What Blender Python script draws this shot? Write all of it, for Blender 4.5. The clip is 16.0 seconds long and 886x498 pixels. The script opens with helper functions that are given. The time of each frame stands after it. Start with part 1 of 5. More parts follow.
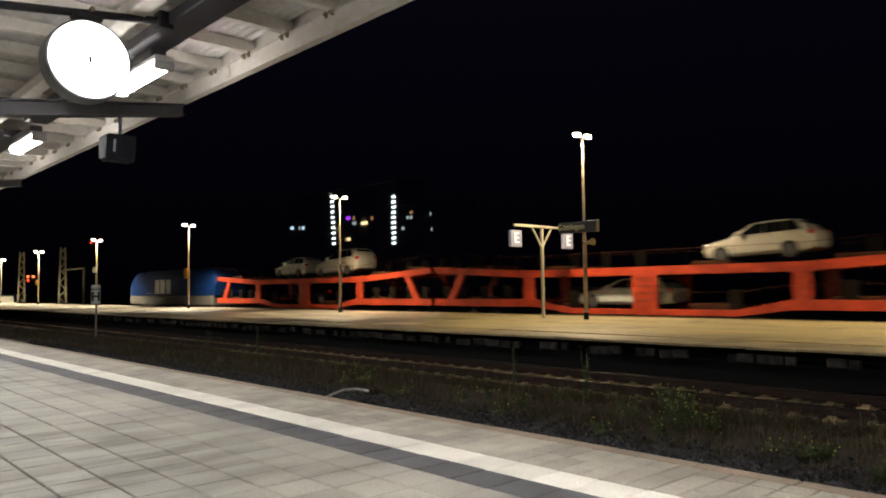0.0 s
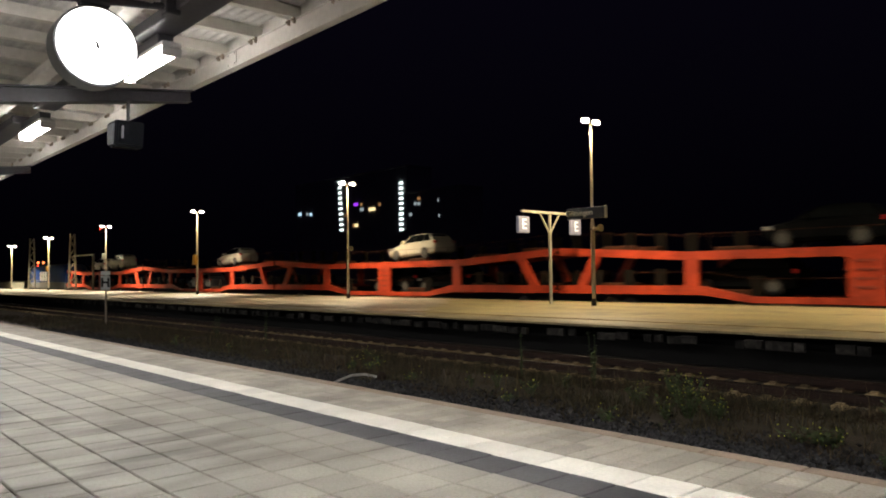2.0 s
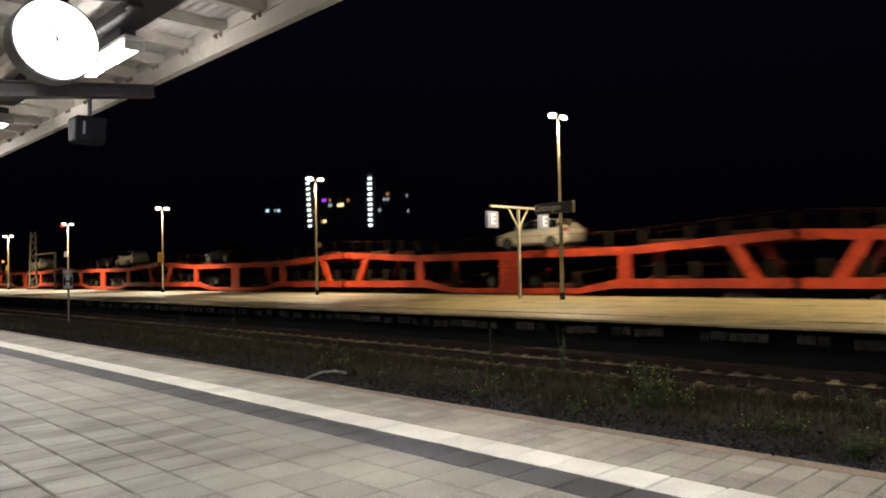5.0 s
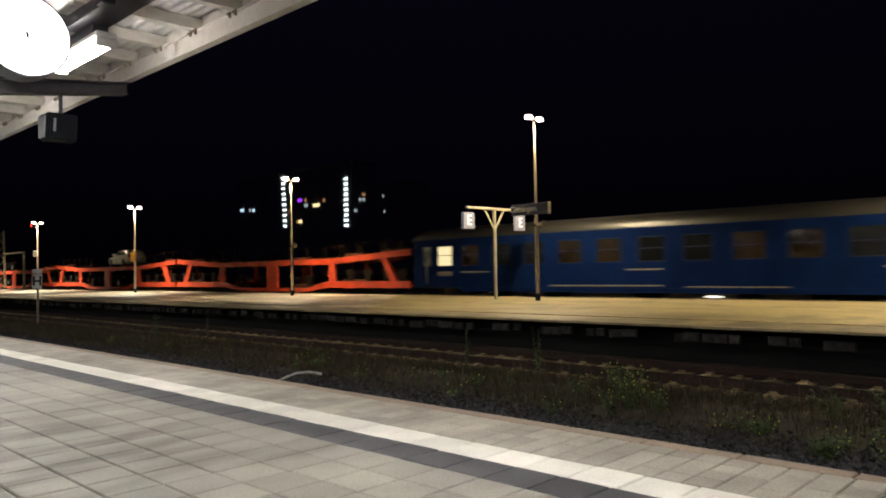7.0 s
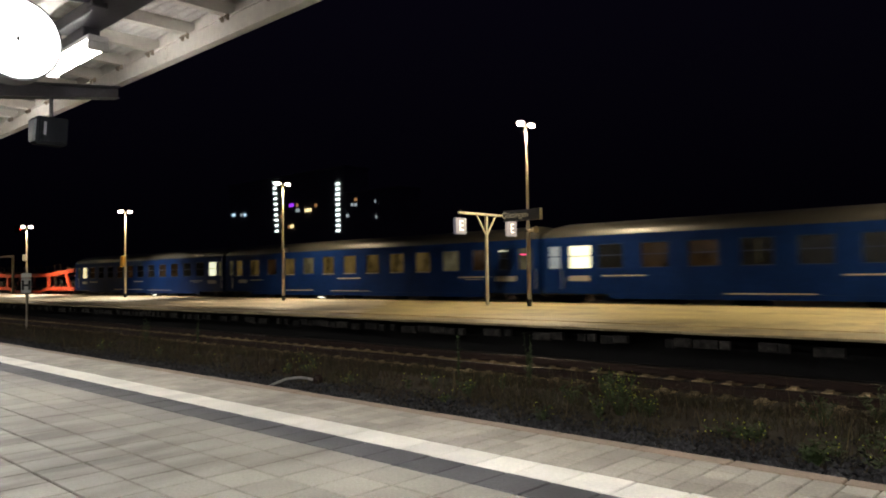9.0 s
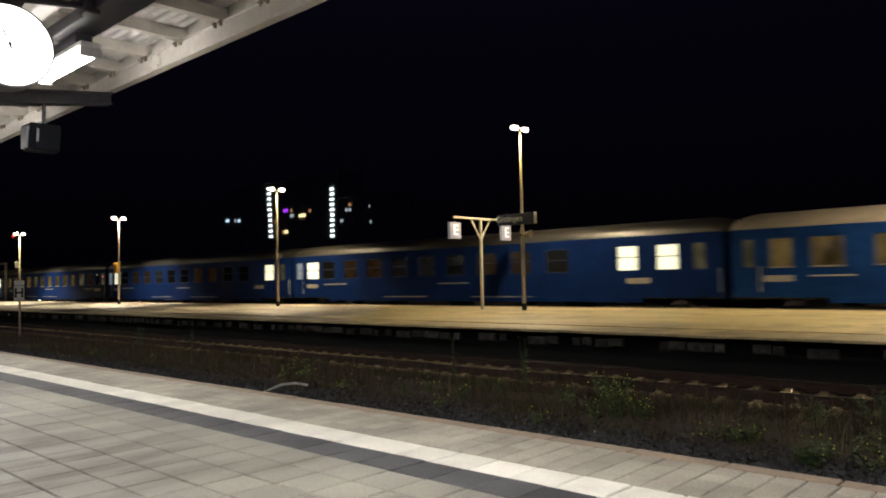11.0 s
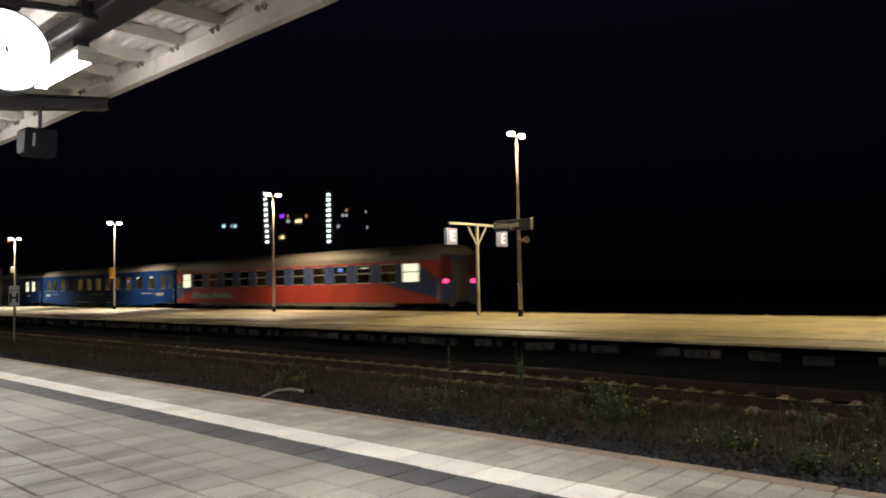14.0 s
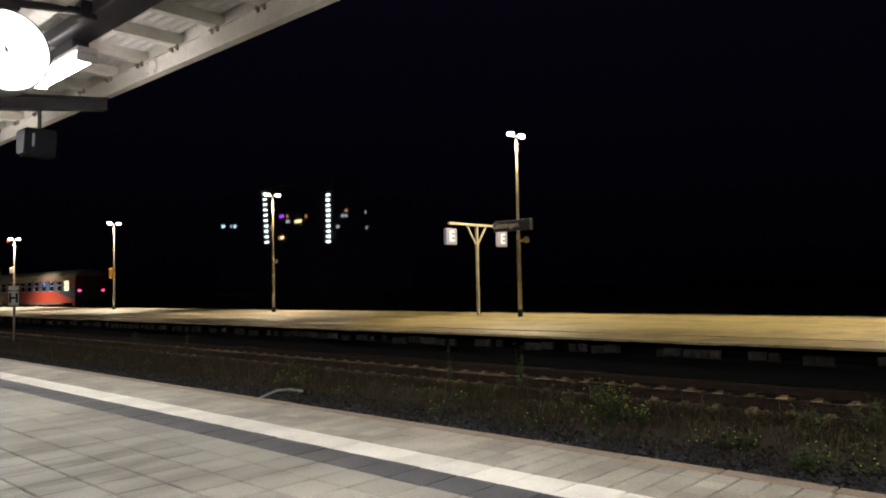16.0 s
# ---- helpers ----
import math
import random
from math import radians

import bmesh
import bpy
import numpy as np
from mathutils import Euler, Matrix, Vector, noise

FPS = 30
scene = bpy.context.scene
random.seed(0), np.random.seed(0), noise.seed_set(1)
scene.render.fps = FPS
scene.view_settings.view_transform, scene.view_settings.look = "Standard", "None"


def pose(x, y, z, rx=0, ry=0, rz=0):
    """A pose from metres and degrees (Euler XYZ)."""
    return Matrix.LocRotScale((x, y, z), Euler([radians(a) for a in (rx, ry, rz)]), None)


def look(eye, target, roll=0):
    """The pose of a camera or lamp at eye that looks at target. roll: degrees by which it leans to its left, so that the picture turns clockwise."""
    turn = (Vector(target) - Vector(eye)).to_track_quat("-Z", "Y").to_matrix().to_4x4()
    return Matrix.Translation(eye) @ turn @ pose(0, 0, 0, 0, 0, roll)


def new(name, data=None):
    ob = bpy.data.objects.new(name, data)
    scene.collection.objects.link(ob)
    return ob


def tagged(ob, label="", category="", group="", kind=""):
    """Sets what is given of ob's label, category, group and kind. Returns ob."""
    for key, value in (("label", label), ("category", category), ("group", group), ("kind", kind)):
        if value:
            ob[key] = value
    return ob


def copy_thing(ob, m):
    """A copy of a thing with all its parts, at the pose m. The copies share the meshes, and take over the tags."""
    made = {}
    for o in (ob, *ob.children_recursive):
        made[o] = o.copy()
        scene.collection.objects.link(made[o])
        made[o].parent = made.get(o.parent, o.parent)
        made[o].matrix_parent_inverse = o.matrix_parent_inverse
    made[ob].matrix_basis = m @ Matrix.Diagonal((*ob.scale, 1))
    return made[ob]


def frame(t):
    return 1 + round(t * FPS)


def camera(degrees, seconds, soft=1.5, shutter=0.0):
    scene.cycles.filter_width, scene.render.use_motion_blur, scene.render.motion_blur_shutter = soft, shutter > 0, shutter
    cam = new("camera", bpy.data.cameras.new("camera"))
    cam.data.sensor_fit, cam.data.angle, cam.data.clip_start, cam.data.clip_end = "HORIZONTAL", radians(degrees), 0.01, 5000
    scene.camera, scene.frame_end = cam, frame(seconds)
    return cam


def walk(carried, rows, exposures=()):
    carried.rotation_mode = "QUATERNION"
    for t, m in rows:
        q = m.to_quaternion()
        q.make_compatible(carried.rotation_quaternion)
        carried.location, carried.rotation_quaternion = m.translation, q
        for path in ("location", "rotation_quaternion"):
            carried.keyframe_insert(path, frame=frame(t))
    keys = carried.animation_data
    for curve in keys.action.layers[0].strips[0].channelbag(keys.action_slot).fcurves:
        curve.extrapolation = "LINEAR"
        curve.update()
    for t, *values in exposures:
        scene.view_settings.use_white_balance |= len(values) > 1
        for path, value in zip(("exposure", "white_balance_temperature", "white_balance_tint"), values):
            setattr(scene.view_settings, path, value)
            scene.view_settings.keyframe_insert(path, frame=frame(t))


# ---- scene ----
FOV = 61.954
cam = camera(FOV, 16.0, soft=1.9, shutter=0.42)
EYE = (0.0, 0.0, 1.12)
# seconds, turn to the left of +y, tilt up, roll: a phone held in one spot
TURNS = [
    (0, 47.476, 3.065, -0.727), (0.5, 48.130, 2.610, -0.636), (1, 48.189, 2.299, -0.619), (1.5, 48.269, 2.142, -0.666),
    (2, 48.080, 2.000, -0.716), (2.5, 47.805, 1.936, -0.754), (3, 47.665, 1.885, -0.806), (3.5, 47.266, 1.861, -0.912),
    (4, 46.795, 1.751, -1.055), (6.5, 44.179, 1.602, -1.148), (7, 43.846, 1.627, -1.052), (7.5, 43.531, 1.680, -0.951),
    (8, 43.268, 1.770, -0.888), (8.5, 43.194, 1.900, -0.871), (9, 43.203, 2.040, -0.874), (11.5, 42.688, 2.480, -1.303),
    (12, 42.630, 2.601, -1.245), (12.5, 42.573, 2.681, -1.225), (13, 42.531, 2.730, -1.232), (13.5, 42.504, 2.781, -1.190),
    (14, 42.487, 2.833, -1.135), (14.5, 42.488, 2.864, -1.121), (15, 42.500, 2.869, -1.124), (15.5, 42.491, 2.857, -1.127),
    (16, 42.458, 2.850, -1.139),
]


def aim(turn, tilt, roll):
    a, b = radians(turn), radians(tilt)
    way = Vector((-math.sin(a) * math.cos(b), math.cos(a) * math.cos(b), math.sin(b)))
    return look(EYE, Vector(EYE) + way, roll)


walk(cam, [(t, aim(a, b, c)) for t, a, b, c in TURNS], exposures=[(0, 0.0), (16, 0.0)])

# ---- night sky and exposure ----
world = bpy.data.worlds.new("night_sky")
scene.world = world
world.use_nodes = True
world.node_tree.nodes["Background"].inputs["Color"].default_value = (0.2, 0.15, 0.42, 1)
# the haze over the town's lights: darkest at the horizon
way = world.node_tree.nodes.new("ShaderNodeTexCoord")
axes = world.node_tree.nodes.new("ShaderNodeSeparateXYZ")
rise = world.node_tree.nodes.new("ShaderNodeMapRange")
rise.inputs["From Min"].default_value, rise.inputs["From Max"].default_value = 0.02, 0.4
rise.inputs["To Min"].default_value, rise.inputs["To Max"].default_value = 0.002, 0.0095
world.node_tree.links.new(way.outputs["Generated"], axes.inputs["Vector"])
world.node_tree.links.new(axes.outputs["Z"], rise.inputs["Value"])
world.node_tree.links.new(rise.outputs["Result"], world.node_tree.nodes["Background"].inputs["Strength"])

LAMP_WATTS = 4350.0
TUBE_GLOW = 58.0
TUBE_WATTS = 62.0
CLOCK_GLOW = 9.0
WARM = (1.0, 0.8, 0.5)
PALE = (1.0, 0.87, 0.64)
COOL = (1.0, 0.965, 0.92)

# ---- heights and lines of the place ----
RAIL = -0.76          # rail head, seen from the near platform's paving
FAR = -0.14           # far platform's top
EDGE = 4.39           # near platform's edge
FRONT, BACK = 14.73, 26.25   # far platform's two edges
NEAR_TRACK, FAR_TRACK = 12.86, 27.93


# ---- materials ----
SHIFT = (2.5, -0.2)   # where the dirt patches lie


def mat(name, base, rough=0.6, metal=0.0, vary=0.25, scale=2.0, fine=35.0, bump=0.15, piece=0.0, island=0.0,
        second=None, glow=None, power=0.0, coat=0.0, stretch=(1, 1, 1), placed=False, gloss=0.5, stain=0.0):
    m = bpy.data.materials.new(name)
    m.use_nodes = True
    nt = m.node_tree
    p = nt.nodes["Principled BSDF"]
    p.inputs["Roughness"].default_value = rough
    p.inputs["Metallic"].default_value = metal
    p.inputs["Coat Weight"].default_value = coat
    p.inputs["Specular IOR Level"].default_value = gloss
    tc = nt.nodes.new("ShaderNodeTexCoord")
    mp = nt.nodes.new("ShaderNodeMapping")
    mp.inputs["Scale"].default_value = stretch
    if placed:
        geo = nt.nodes.new("ShaderNodeNewGeometry")
        nt.links.new(geo.outputs["Position"], mp.inputs["Vector"])
    else:
        nt.links.new(tc.outputs["Object"], mp.inputs["Vector"])

    def noise_at(s, detail):
        n = nt.nodes.new("ShaderNodeTexNoise")
        n.inputs["Scale"].default_value = s
        n.inputs["Detail"].default_value = detail
        nt.links.new(mp.outputs["Vector"], n.inputs["Vector"])
        return n.outputs["Fac"]

    big, small = noise_at(scale, 4), noise_at(fine, 3)
    ramp = nt.nodes.new("ShaderNodeValToRGB")
    ramp.color_ramp.elements[0].position, ramp.color_ramp.elements[1].position = 0.34, 0.68
    dark = second or tuple(c * (1 - vary) for c in base)
    ramp.color_ramp.elements[0].color = (*dark, 1)
    ramp.color_ramp.elements[1].color = (*[min(1, c * (1 + vary * 0.4)) for c in base], 1)
    nt.links.new(big, ramp.inputs["Fac"])
    mul = nt.nodes.new("ShaderNodeMix")
    mul.data_type, mul.blend_type = "RGBA", "MULTIPLY"
    mul.inputs["Factor"].default_value = 1.0
    grain = nt.nodes.new("ShaderNodeMapRange")
    grain.inputs["From Min"].default_value, grain.inputs["From Max"].default_value = 0.3, 0.7
    grain.inputs["To Min"].default_value, grain.inputs["To Max"].default_value = 1 - vary * 0.8, 1 + vary * 0.3
    nt.links.new(small, grain.inputs["Value"])
    nt.links.new(ramp.outputs["Color"], mul.inputs[6])
    nt.links.new(grain.outputs["Result"], mul.inputs[7])
    colour = mul.outputs[2]
    if piece or island:
        src = nt.nodes.new("ShaderNodeObjectInfo" if piece else "ShaderNodeNewGeometry")
        amt = piece or island
        rng = nt.nodes.new("ShaderNodeMapRange")
        rng.inputs["To Min"].default_value, rng.inputs["To Max"].default_value = 1 - amt, 1 + amt * 0.5
        nt.links.new(src.outputs["Random" if piece else "Random Per Island"], rng.inputs["Value"])
        more = nt.nodes.new("ShaderNodeMix")
        more.data_type, more.blend_type = "RGBA", "MULTIPLY"
        more.inputs["Factor"].default_value = 1.0
        nt.links.new(colour, more.inputs[6])
        nt.links.new(rng.outputs["Result"], more.inputs[7])
        colour = more.outputs[2]
    if stain:
        # dirt dragged across the paving in soft streaks, gathered in patches
        # on the polished asphalt it also paints the darker gaps between lamp pools
        masks = []
        for vec, s, lo_at, hi_at in (((1.0, 0.28, 1), 3.1, 0.43, 0.63), ((1, 1, 1), 0.42, 0.44, 0.6)):
            sm = nt.nodes.new("ShaderNodeMapping")
            sm.inputs["Scale"].default_value = vec
            sm.inputs["Location"].default_value = (SHIFT[0] * vec[0], SHIFT[1] * vec[1], 0)
            nt.links.new(mp.outputs["Vector"], sm.inputs["Vector"])
            sn = nt.nodes.new("ShaderNodeTexNoise")
            sn.inputs["Scale"].default_value, sn.inputs["Detail"].default_value = s, 2.5
            nt.links.new(sm.outputs["Vector"], sn.inputs["Vector"])
            sr = nt.nodes.new("ShaderNodeMapRange")
            sr.inputs["From Min"].default_value, sr.inputs["From Max"].default_value = lo_at, hi_at
            nt.links.new(sn.outputs["Fac"], sr.inputs["Value"])
            masks.append(sr.outputs["Result"])
        both = nt.nodes.new("ShaderNodeMath")
        both.operation = "MULTIPLY"
        nt.links.new(masks[0], both.inputs[0])
        nt.links.new(masks[1], both.inputs[1])
        dirt = nt.nodes.new("ShaderNodeMix")
        dirt.data_type = "RGBA"
        amount = nt.nodes.new("ShaderNodeMath")
        amount.operation = "MULTIPLY"
        amount.inputs[1].default_value = stain
        nt.links.new(both.outputs[0], amount.inputs[0])
        nt.links.new(amount.outputs[0], dirt.inputs["Factor"])
        nt.links.new(colour, dirt.inputs[6])
        dirt.inputs[7].default_value = (0.09, 0.08, 0.065, 1)
        colour = dirt.outputs[2]
    nt.links.new(colour, p.inputs["Base Color"])
    rr = nt.nodes.new("ShaderNodeMapRange")
    rr.inputs["To Min"].default_value, rr.inputs["To Max"].default_value = max(0.03, rough - 0.12), min(1, rough + 0.12)
    nt.links.new(big, rr.inputs["Value"])
    nt.links.new(rr.outputs["Result"], p.inputs["Roughness"])
    if bump:
        b = nt.nodes.new("ShaderNodeBump")
        b.inputs["Strength"].default_value = bump
        b.inputs["Distance"].default_value = 0.01
        nt.links.new(small, b.inputs["Height"])
        nt.links.new(b.outputs["Normal"], p.inputs["Normal"])
    if glow:
        p.inputs["Emission Color"].default_value = (*glow, 1)
        p.inputs["Emission Strength"].default_value = power
        if vary >= 0.5:
            # curtains and furniture leave a room's light uneven
            lit = nt.nodes.new("ShaderNodeMapRange")
            lit.inputs["From Min"].default_value, lit.inputs["From Max"].default_value = 0.32, 0.66
            lit.inputs["To Min"].default_value, lit.inputs["To Max"].default_value = power * 0.25, power * 1.7
            nt.links.new(big, lit.inputs["Value"])
            nt.links.new(lit.outputs["Result"], p.inputs["Emission Strength"])
    return m


M = {
    "tile": mat("grey_paving", (0.318, 0.303, 0.257), 0.6, vary=0.24, scale=1.3, fine=60, piece=0.15, bump=0.25, placed=True, stain=0.75),
    "tile_far": mat("grey_paving_joined", (0.318, 0.303, 0.257), 0.6, vary=0.24, scale=1.3, fine=60, island=0.15, bump=0.25, placed=True, stain=0.75),
    "paver": mat("beige_paving", (0.378, 0.347, 0.288), 0.7, vary=0.3, scale=1.8, fine=60, piece=0.2, bump=0.3, placed=True),
    "paver_far": mat("beige_paving_joined", (0.378, 0.347, 0.288), 0.7, vary=0.3, scale=1.8, fine=60, island=0.2, bump=0.3, placed=True),
    "white_tile": mat("white_paving", (0.74, 0.715, 0.645), 0.6, vary=0.14, scale=3, fine=50, piece=0.16, bump=0.2, placed=True),
    "white_far": mat("white_paving_joined", (0.74, 0.715, 0.645), 0.6, vary=0.14, scale=3, fine=50, island=0.16, bump=0.2, placed=True),
    "dark_tile": mat("anthracite_paving", (0.085, 0.085, 0.09), 0.6, vary=0.3, scale=2.5, fine=50, piece=0.25, bump=0.3, placed=True),
    "dark_far": mat("anthracite_paving_joined", (0.085, 0.085, 0.09), 0.6, vary=0.3, scale=2.5, fine=50, island=0.25, bump=0.3, placed=True),
    "joint": mat("joint_sand", (0.05, 0.047, 0.042), 0.9, vary=0.4),
    "coping": mat("rust_stained_coping", (0.27, 0.2, 0.145), 0.8, vary=0.3, scale=2, fine=40, piece=0.1, second=(0.22, 0.175, 0.13), placed=True),
    "concrete": mat("weathered_concrete", (0.065, 0.059, 0.052), 0.85, vary=0.8, scale=3.0, fine=9, bump=0.4, piece=0.45, placed=True),
    # near-black: the shade under the island's overhang is put into this colour
    "concrete_dark": mat("shade_toned_concrete", (0.006, 0.0055, 0.006), 0.9, vary=0.5, scale=1.4, fine=20, bump=0.5),
    "far_paving": mat("sandy_asphalt", (0.44, 0.378, 0.19), 0.46, vary=0.34, scale=0.7, fine=16, bump=0.3, stretch=(0.45, 1, 1), stain=0.6),
    # smoother surface; lamp pools painted in as pale base and dark patches
    "far_polished": mat("polished_asphalt", (0.56, 0.5, 0.39), 0.37, vary=0.6, scale=0.5, fine=7, bump=0.12, stretch=(0.4, 1, 1), stain=0.85, gloss=1.0),
    "far_coping": mat("pale_coping", (0.48, 0.41, 0.26), 0.8, vary=0.25, scale=1.5, fine=25, piece=0.12, placed=True),
    "ground": mat("dark_soil", (0.06, 0.045, 0.032), 0.95, vary=0.5, scale=0.6, fine=8, bump=0.6),
    "ballast": mat("dark_ballast", (0.04, 0.029, 0.024), 0.9, vary=0.5, scale=3, fine=30, bump=0.8),
    "stone": mat("ballast_stones", (0.046, 0.045, 0.051), 0.85, vary=0.3, scale=8, fine=60, island=0.9, bump=0.3),
    "rail": mat("rusty_rail", (0.045, 0.022, 0.016), 0.75, 0.3, vary=0.4, scale=3, fine=30),
    "rail_head": mat("worn_rail_head", (0.3, 0.26, 0.22), 0.24, 0.85, vary=0.3, scale=2, fine=30, stretch=(0.2, 3, 3)),
    "sleeper": mat("concrete_sleeper", (0.55, 0.42, 0.24), 0.85, vary=0.5, scale=3, fine=25, piece=0.4, placed=True),
    "grass": mat("dry_grass", (0.068, 0.062, 0.026), 0.8, vary=0.3, scale=0.7, fine=12, bump=0, island=0.6, second=(0.08, 0.05, 0.03)),
    "weed": mat("green_weed", (0.075, 0.125, 0.04), 0.7, vary=0.3, scale=6, bump=0, island=0.5),
    "flower": mat("yellow_blossom", (0.7, 0.78, 0.12), 0.7, vary=0.2, scale=6, bump=0),
    "cream": mat("cream_steel_paint", (0.62, 0.585, 0.535), 0.5, vary=0.12, scale=0.8, fine=12, bump=0.04, second=(0.52, 0.48, 0.43)),
    "deck": mat("cream_roof_sheet", (0.58, 0.56, 0.54), 0.55, vary=0.2, scale=1.2, fine=14, bump=0.1),
    "dark_steel": mat("anthracite_steel_paint", (0.036, 0.033, 0.042), 0.5, vary=0.35, scale=2, fine=25),
    "rust": mat("rusty_bracket", (0.36, 0.29, 0.23), 0.8, vary=0.4, scale=8, fine=40),
    "tube": mat("lit_tube_cover", (0.9, 0.9, 0.88), 0.4, vary=0.02, bump=0, glow=COOL, power=TUBE_GLOW),
    "housing": mat("grey_lamp_housing", (0.45, 0.43, 0.42), 0.5, vary=0.12),
    "clock_face": mat("lit_clock_face", (0.9, 0.9, 0.9), 0.4, vary=0.01, bump=0, glow=(1, 0.98, 0.95), power=CLOCK_GLOW),
    "black": mat("black_plastic", (0.012, 0.012, 0.014), 0.45, vary=0.2, gloss=0.25),
    "clock_rim": mat("grey_clock_rim", (0.12, 0.12, 0.13), 0.4, 0.4, vary=0.2),
    "speaker": mat("dark_loudspeaker", (0.004, 0.0045, 0.006), 0.6, vary=0.25, gloss=0.05),
    "speaker_pale": mat("pale_loudspeaker_grey", (0.11, 0.115, 0.125), 0.5, vary=0.2, gloss=0.2),
    "pole": mat("pale_lamp_post", (0.42, 0.37, 0.29), 0.55, 0.2, vary=0.25, scale=2, fine=20, stretch=(1, 1, 0.3)),
    "pole_cream": mat("cream_sign_post", (0.32, 0.3, 0.24), 0.6, vary=0.2, scale=2, fine=20),
    "lamp_glass": mat("lit_lamp_glass", (0.9, 0.85, 0.7), 0.3, vary=0.02, bump=0, glow=(1.0, 0.86, 0.6), power=70),
    "sign_white": mat("grey_white_sign_face", (0.2, 0.2, 0.25), 0.5, vary=0.08, glow=(0.75, 0.72, 0.9), power=0.12),
    "sign_letter": mat("white_letter", (0.9, 0.9, 0.9), 0.4, vary=0.03, glow=(1, 1, 1), power=0.5),
    "name_board": mat("dark_blue_name_board", (0.035, 0.04, 0.07), 0.4, vary=0.15),
    "name_text": mat("pale_letters", (0.85, 0.85, 0.85), 0.5, vary=0.05),
    "board_white": mat("white_board", (0.6, 0.6, 0.58), 0.5, vary=0.15),
    "yellow_box": mat("yellow_box", (0.5, 0.27, 0.04), 0.55, vary=0.2),
    "mast": mat("galvanised_lattice", (0.3, 0.27, 0.21), 0.6, 0.3, vary=0.3),
    "red_light": mat("red_signal_light", (0.5, 0.02, 0.02), 0.4, vary=0.02, bump=0, glow=(1, 0.06, 0.03), power=4),
    "tower": mat("dark_rendered_facade", (0.6, 0.6, 0.6), 0.9, vary=0.1, scale=0.1, fine=1),
}


# ---- mesh helpers ----
def box(bm, x0, x1, y0, y1, z0, z1):
    v = [bm.verts.new((x, y, z)) for z in (z0, z1) for x, y in ((x0, y0), (x1, y0), (x1, y1), (x0, y1))]
    for f in ((3, 2, 1, 0), (4, 5, 6, 7), (0, 1, 5, 4), (1, 2, 6, 5), (2, 3, 7, 6), (3, 0, 4, 7)):
        bm.faces.new([v[i] for i in f])


def bevelled(bm, x0, x1, y0, y1, z0, z1, r=0.01, n=2):
    t = bmesh.new()
    box(t, x0, x1, y0, y1, z0, z1)
    bmesh.ops.bevel(t, geom=t.edges[:], offset=r, segments=n, affect="EDGES", profile=0.5)
    join(bm, t)


def join(bm, other):
    other.verts.index_update()
    vs = [bm.verts.new(v.co) for v in other.verts]
    for f in other.faces:
        try:
            bm.faces.new([vs[v.index] for v in f.verts])
        except ValueError:
            pass
    other.free()


def rod(bm, a, b, r0, r1=None, n=10):
    a, b = Vector(a), Vector(b)
    r1 = r0 if r1 is None else r1
    q = (b - a).to_track_quat("Z", "Y")
    rings = []
    for c, r in ((a, r0), (b, r1)):
        rings.append([bm.verts.new(c + q @ Vector((r * math.cos(2 * math.pi * i / n), r * math.sin(2 * math.pi * i / n), 0))) for i in range(n)])
    for i in range(n):
        j = (i + 1) % n
        bm.faces.new((rings[0][i], rings[0][j], rings[1][j], rings[1][i]))
    bm.faces.new(rings[0][::-1])
    bm.faces.new(rings[1])


def beam(bm, a, b, w, h):
    """A bar of w by h from a to b; h lies nearest to upright."""
    a, b = Vector(a), Vector(b)
    d = (b - a).normalized()
    side = d.cross(Vector((0, 0, 1)))
    side = side.normalized() if side.length > 1e-4 else Vector((1, 0, 0))
    up = side.cross(d).normalized()
    off = [side * sx * w / 2 + up * sz * h / 2 for sx, sz in ((-1, -1), (1, -1), (1, 1), (-1, 1))]
    v = [bm.verts.new(p + o) for p in (a, b) for o in off]
    for f in ((3, 2, 1, 0), (4, 5, 6, 7), (0, 1, 5, 4), (1, 2, 6, 5), (2, 3, 7, 6), (3, 0, 4, 7)):
        bm.faces.new([v[i] for i in f])


def prism(bm, outline, x0, x1):
    """An outline of (y, z), drawn out along x."""
    a = [bm.verts.new((x0, y, z)) for y, z in outline]
    b = [bm.verts.new((x1, y, z)) for y, z in outline]
    n = len(outline)
    for i in range(n):
        bm.faces.new((a[i], a[(i + 1) % n], b[(i + 1) % n], b[i]))
    bm.faces.new(a[::-1])
    bm.faces.new(b)


def slab(bm, outline, y0, y1):
    """An outline of (x, z), drawn out along y."""
    a = [bm.verts.new((x, y0, z)) for x, z in outline]
    b = [bm.verts.new((x, y1, z)) for x, z in outline]
    n = len(outline)
    for i in range(n):
        bm.faces.new((a[i], a[(i + 1) % n], b[(i + 1) % n], b[i]))
    bm.faces.new(a[::-1])
    bm.faces.new(b)


def mesh_of(name, bm, material, smooth=False):
    bmesh.ops.recalc_face_normals(bm, faces=bm.faces[:])
    me = bpy.data.meshes.new(name)
    bm.to_mesh(me)
    bm.free()
    me.materials.append(material)
    if smooth:
        me.polygons.foreach_set("use_smooth", [True] * len(me.polygons))
        me.set_sharp_from_angle(angle=radians(35))
    return me


def part(name, bm, material, parent, label="", smooth=False):
    ob = new(name, mesh_of(name, bm, material, smooth))
    ob.parent = parent
    if label:
        ob["label"] = label
    return ob


def piece(name, me, parent, at, turn=0.0):
    ob = new(name, me)
    ob.parent = parent
    ob.location = at
    ob.rotation_euler = (0, 0, turn)
    return ob


def structure(name, bm, material, label, category, smooth=False):
    return tagged(new(name, mesh_of(name, bm, material, smooth)), label, category, kind="structure")


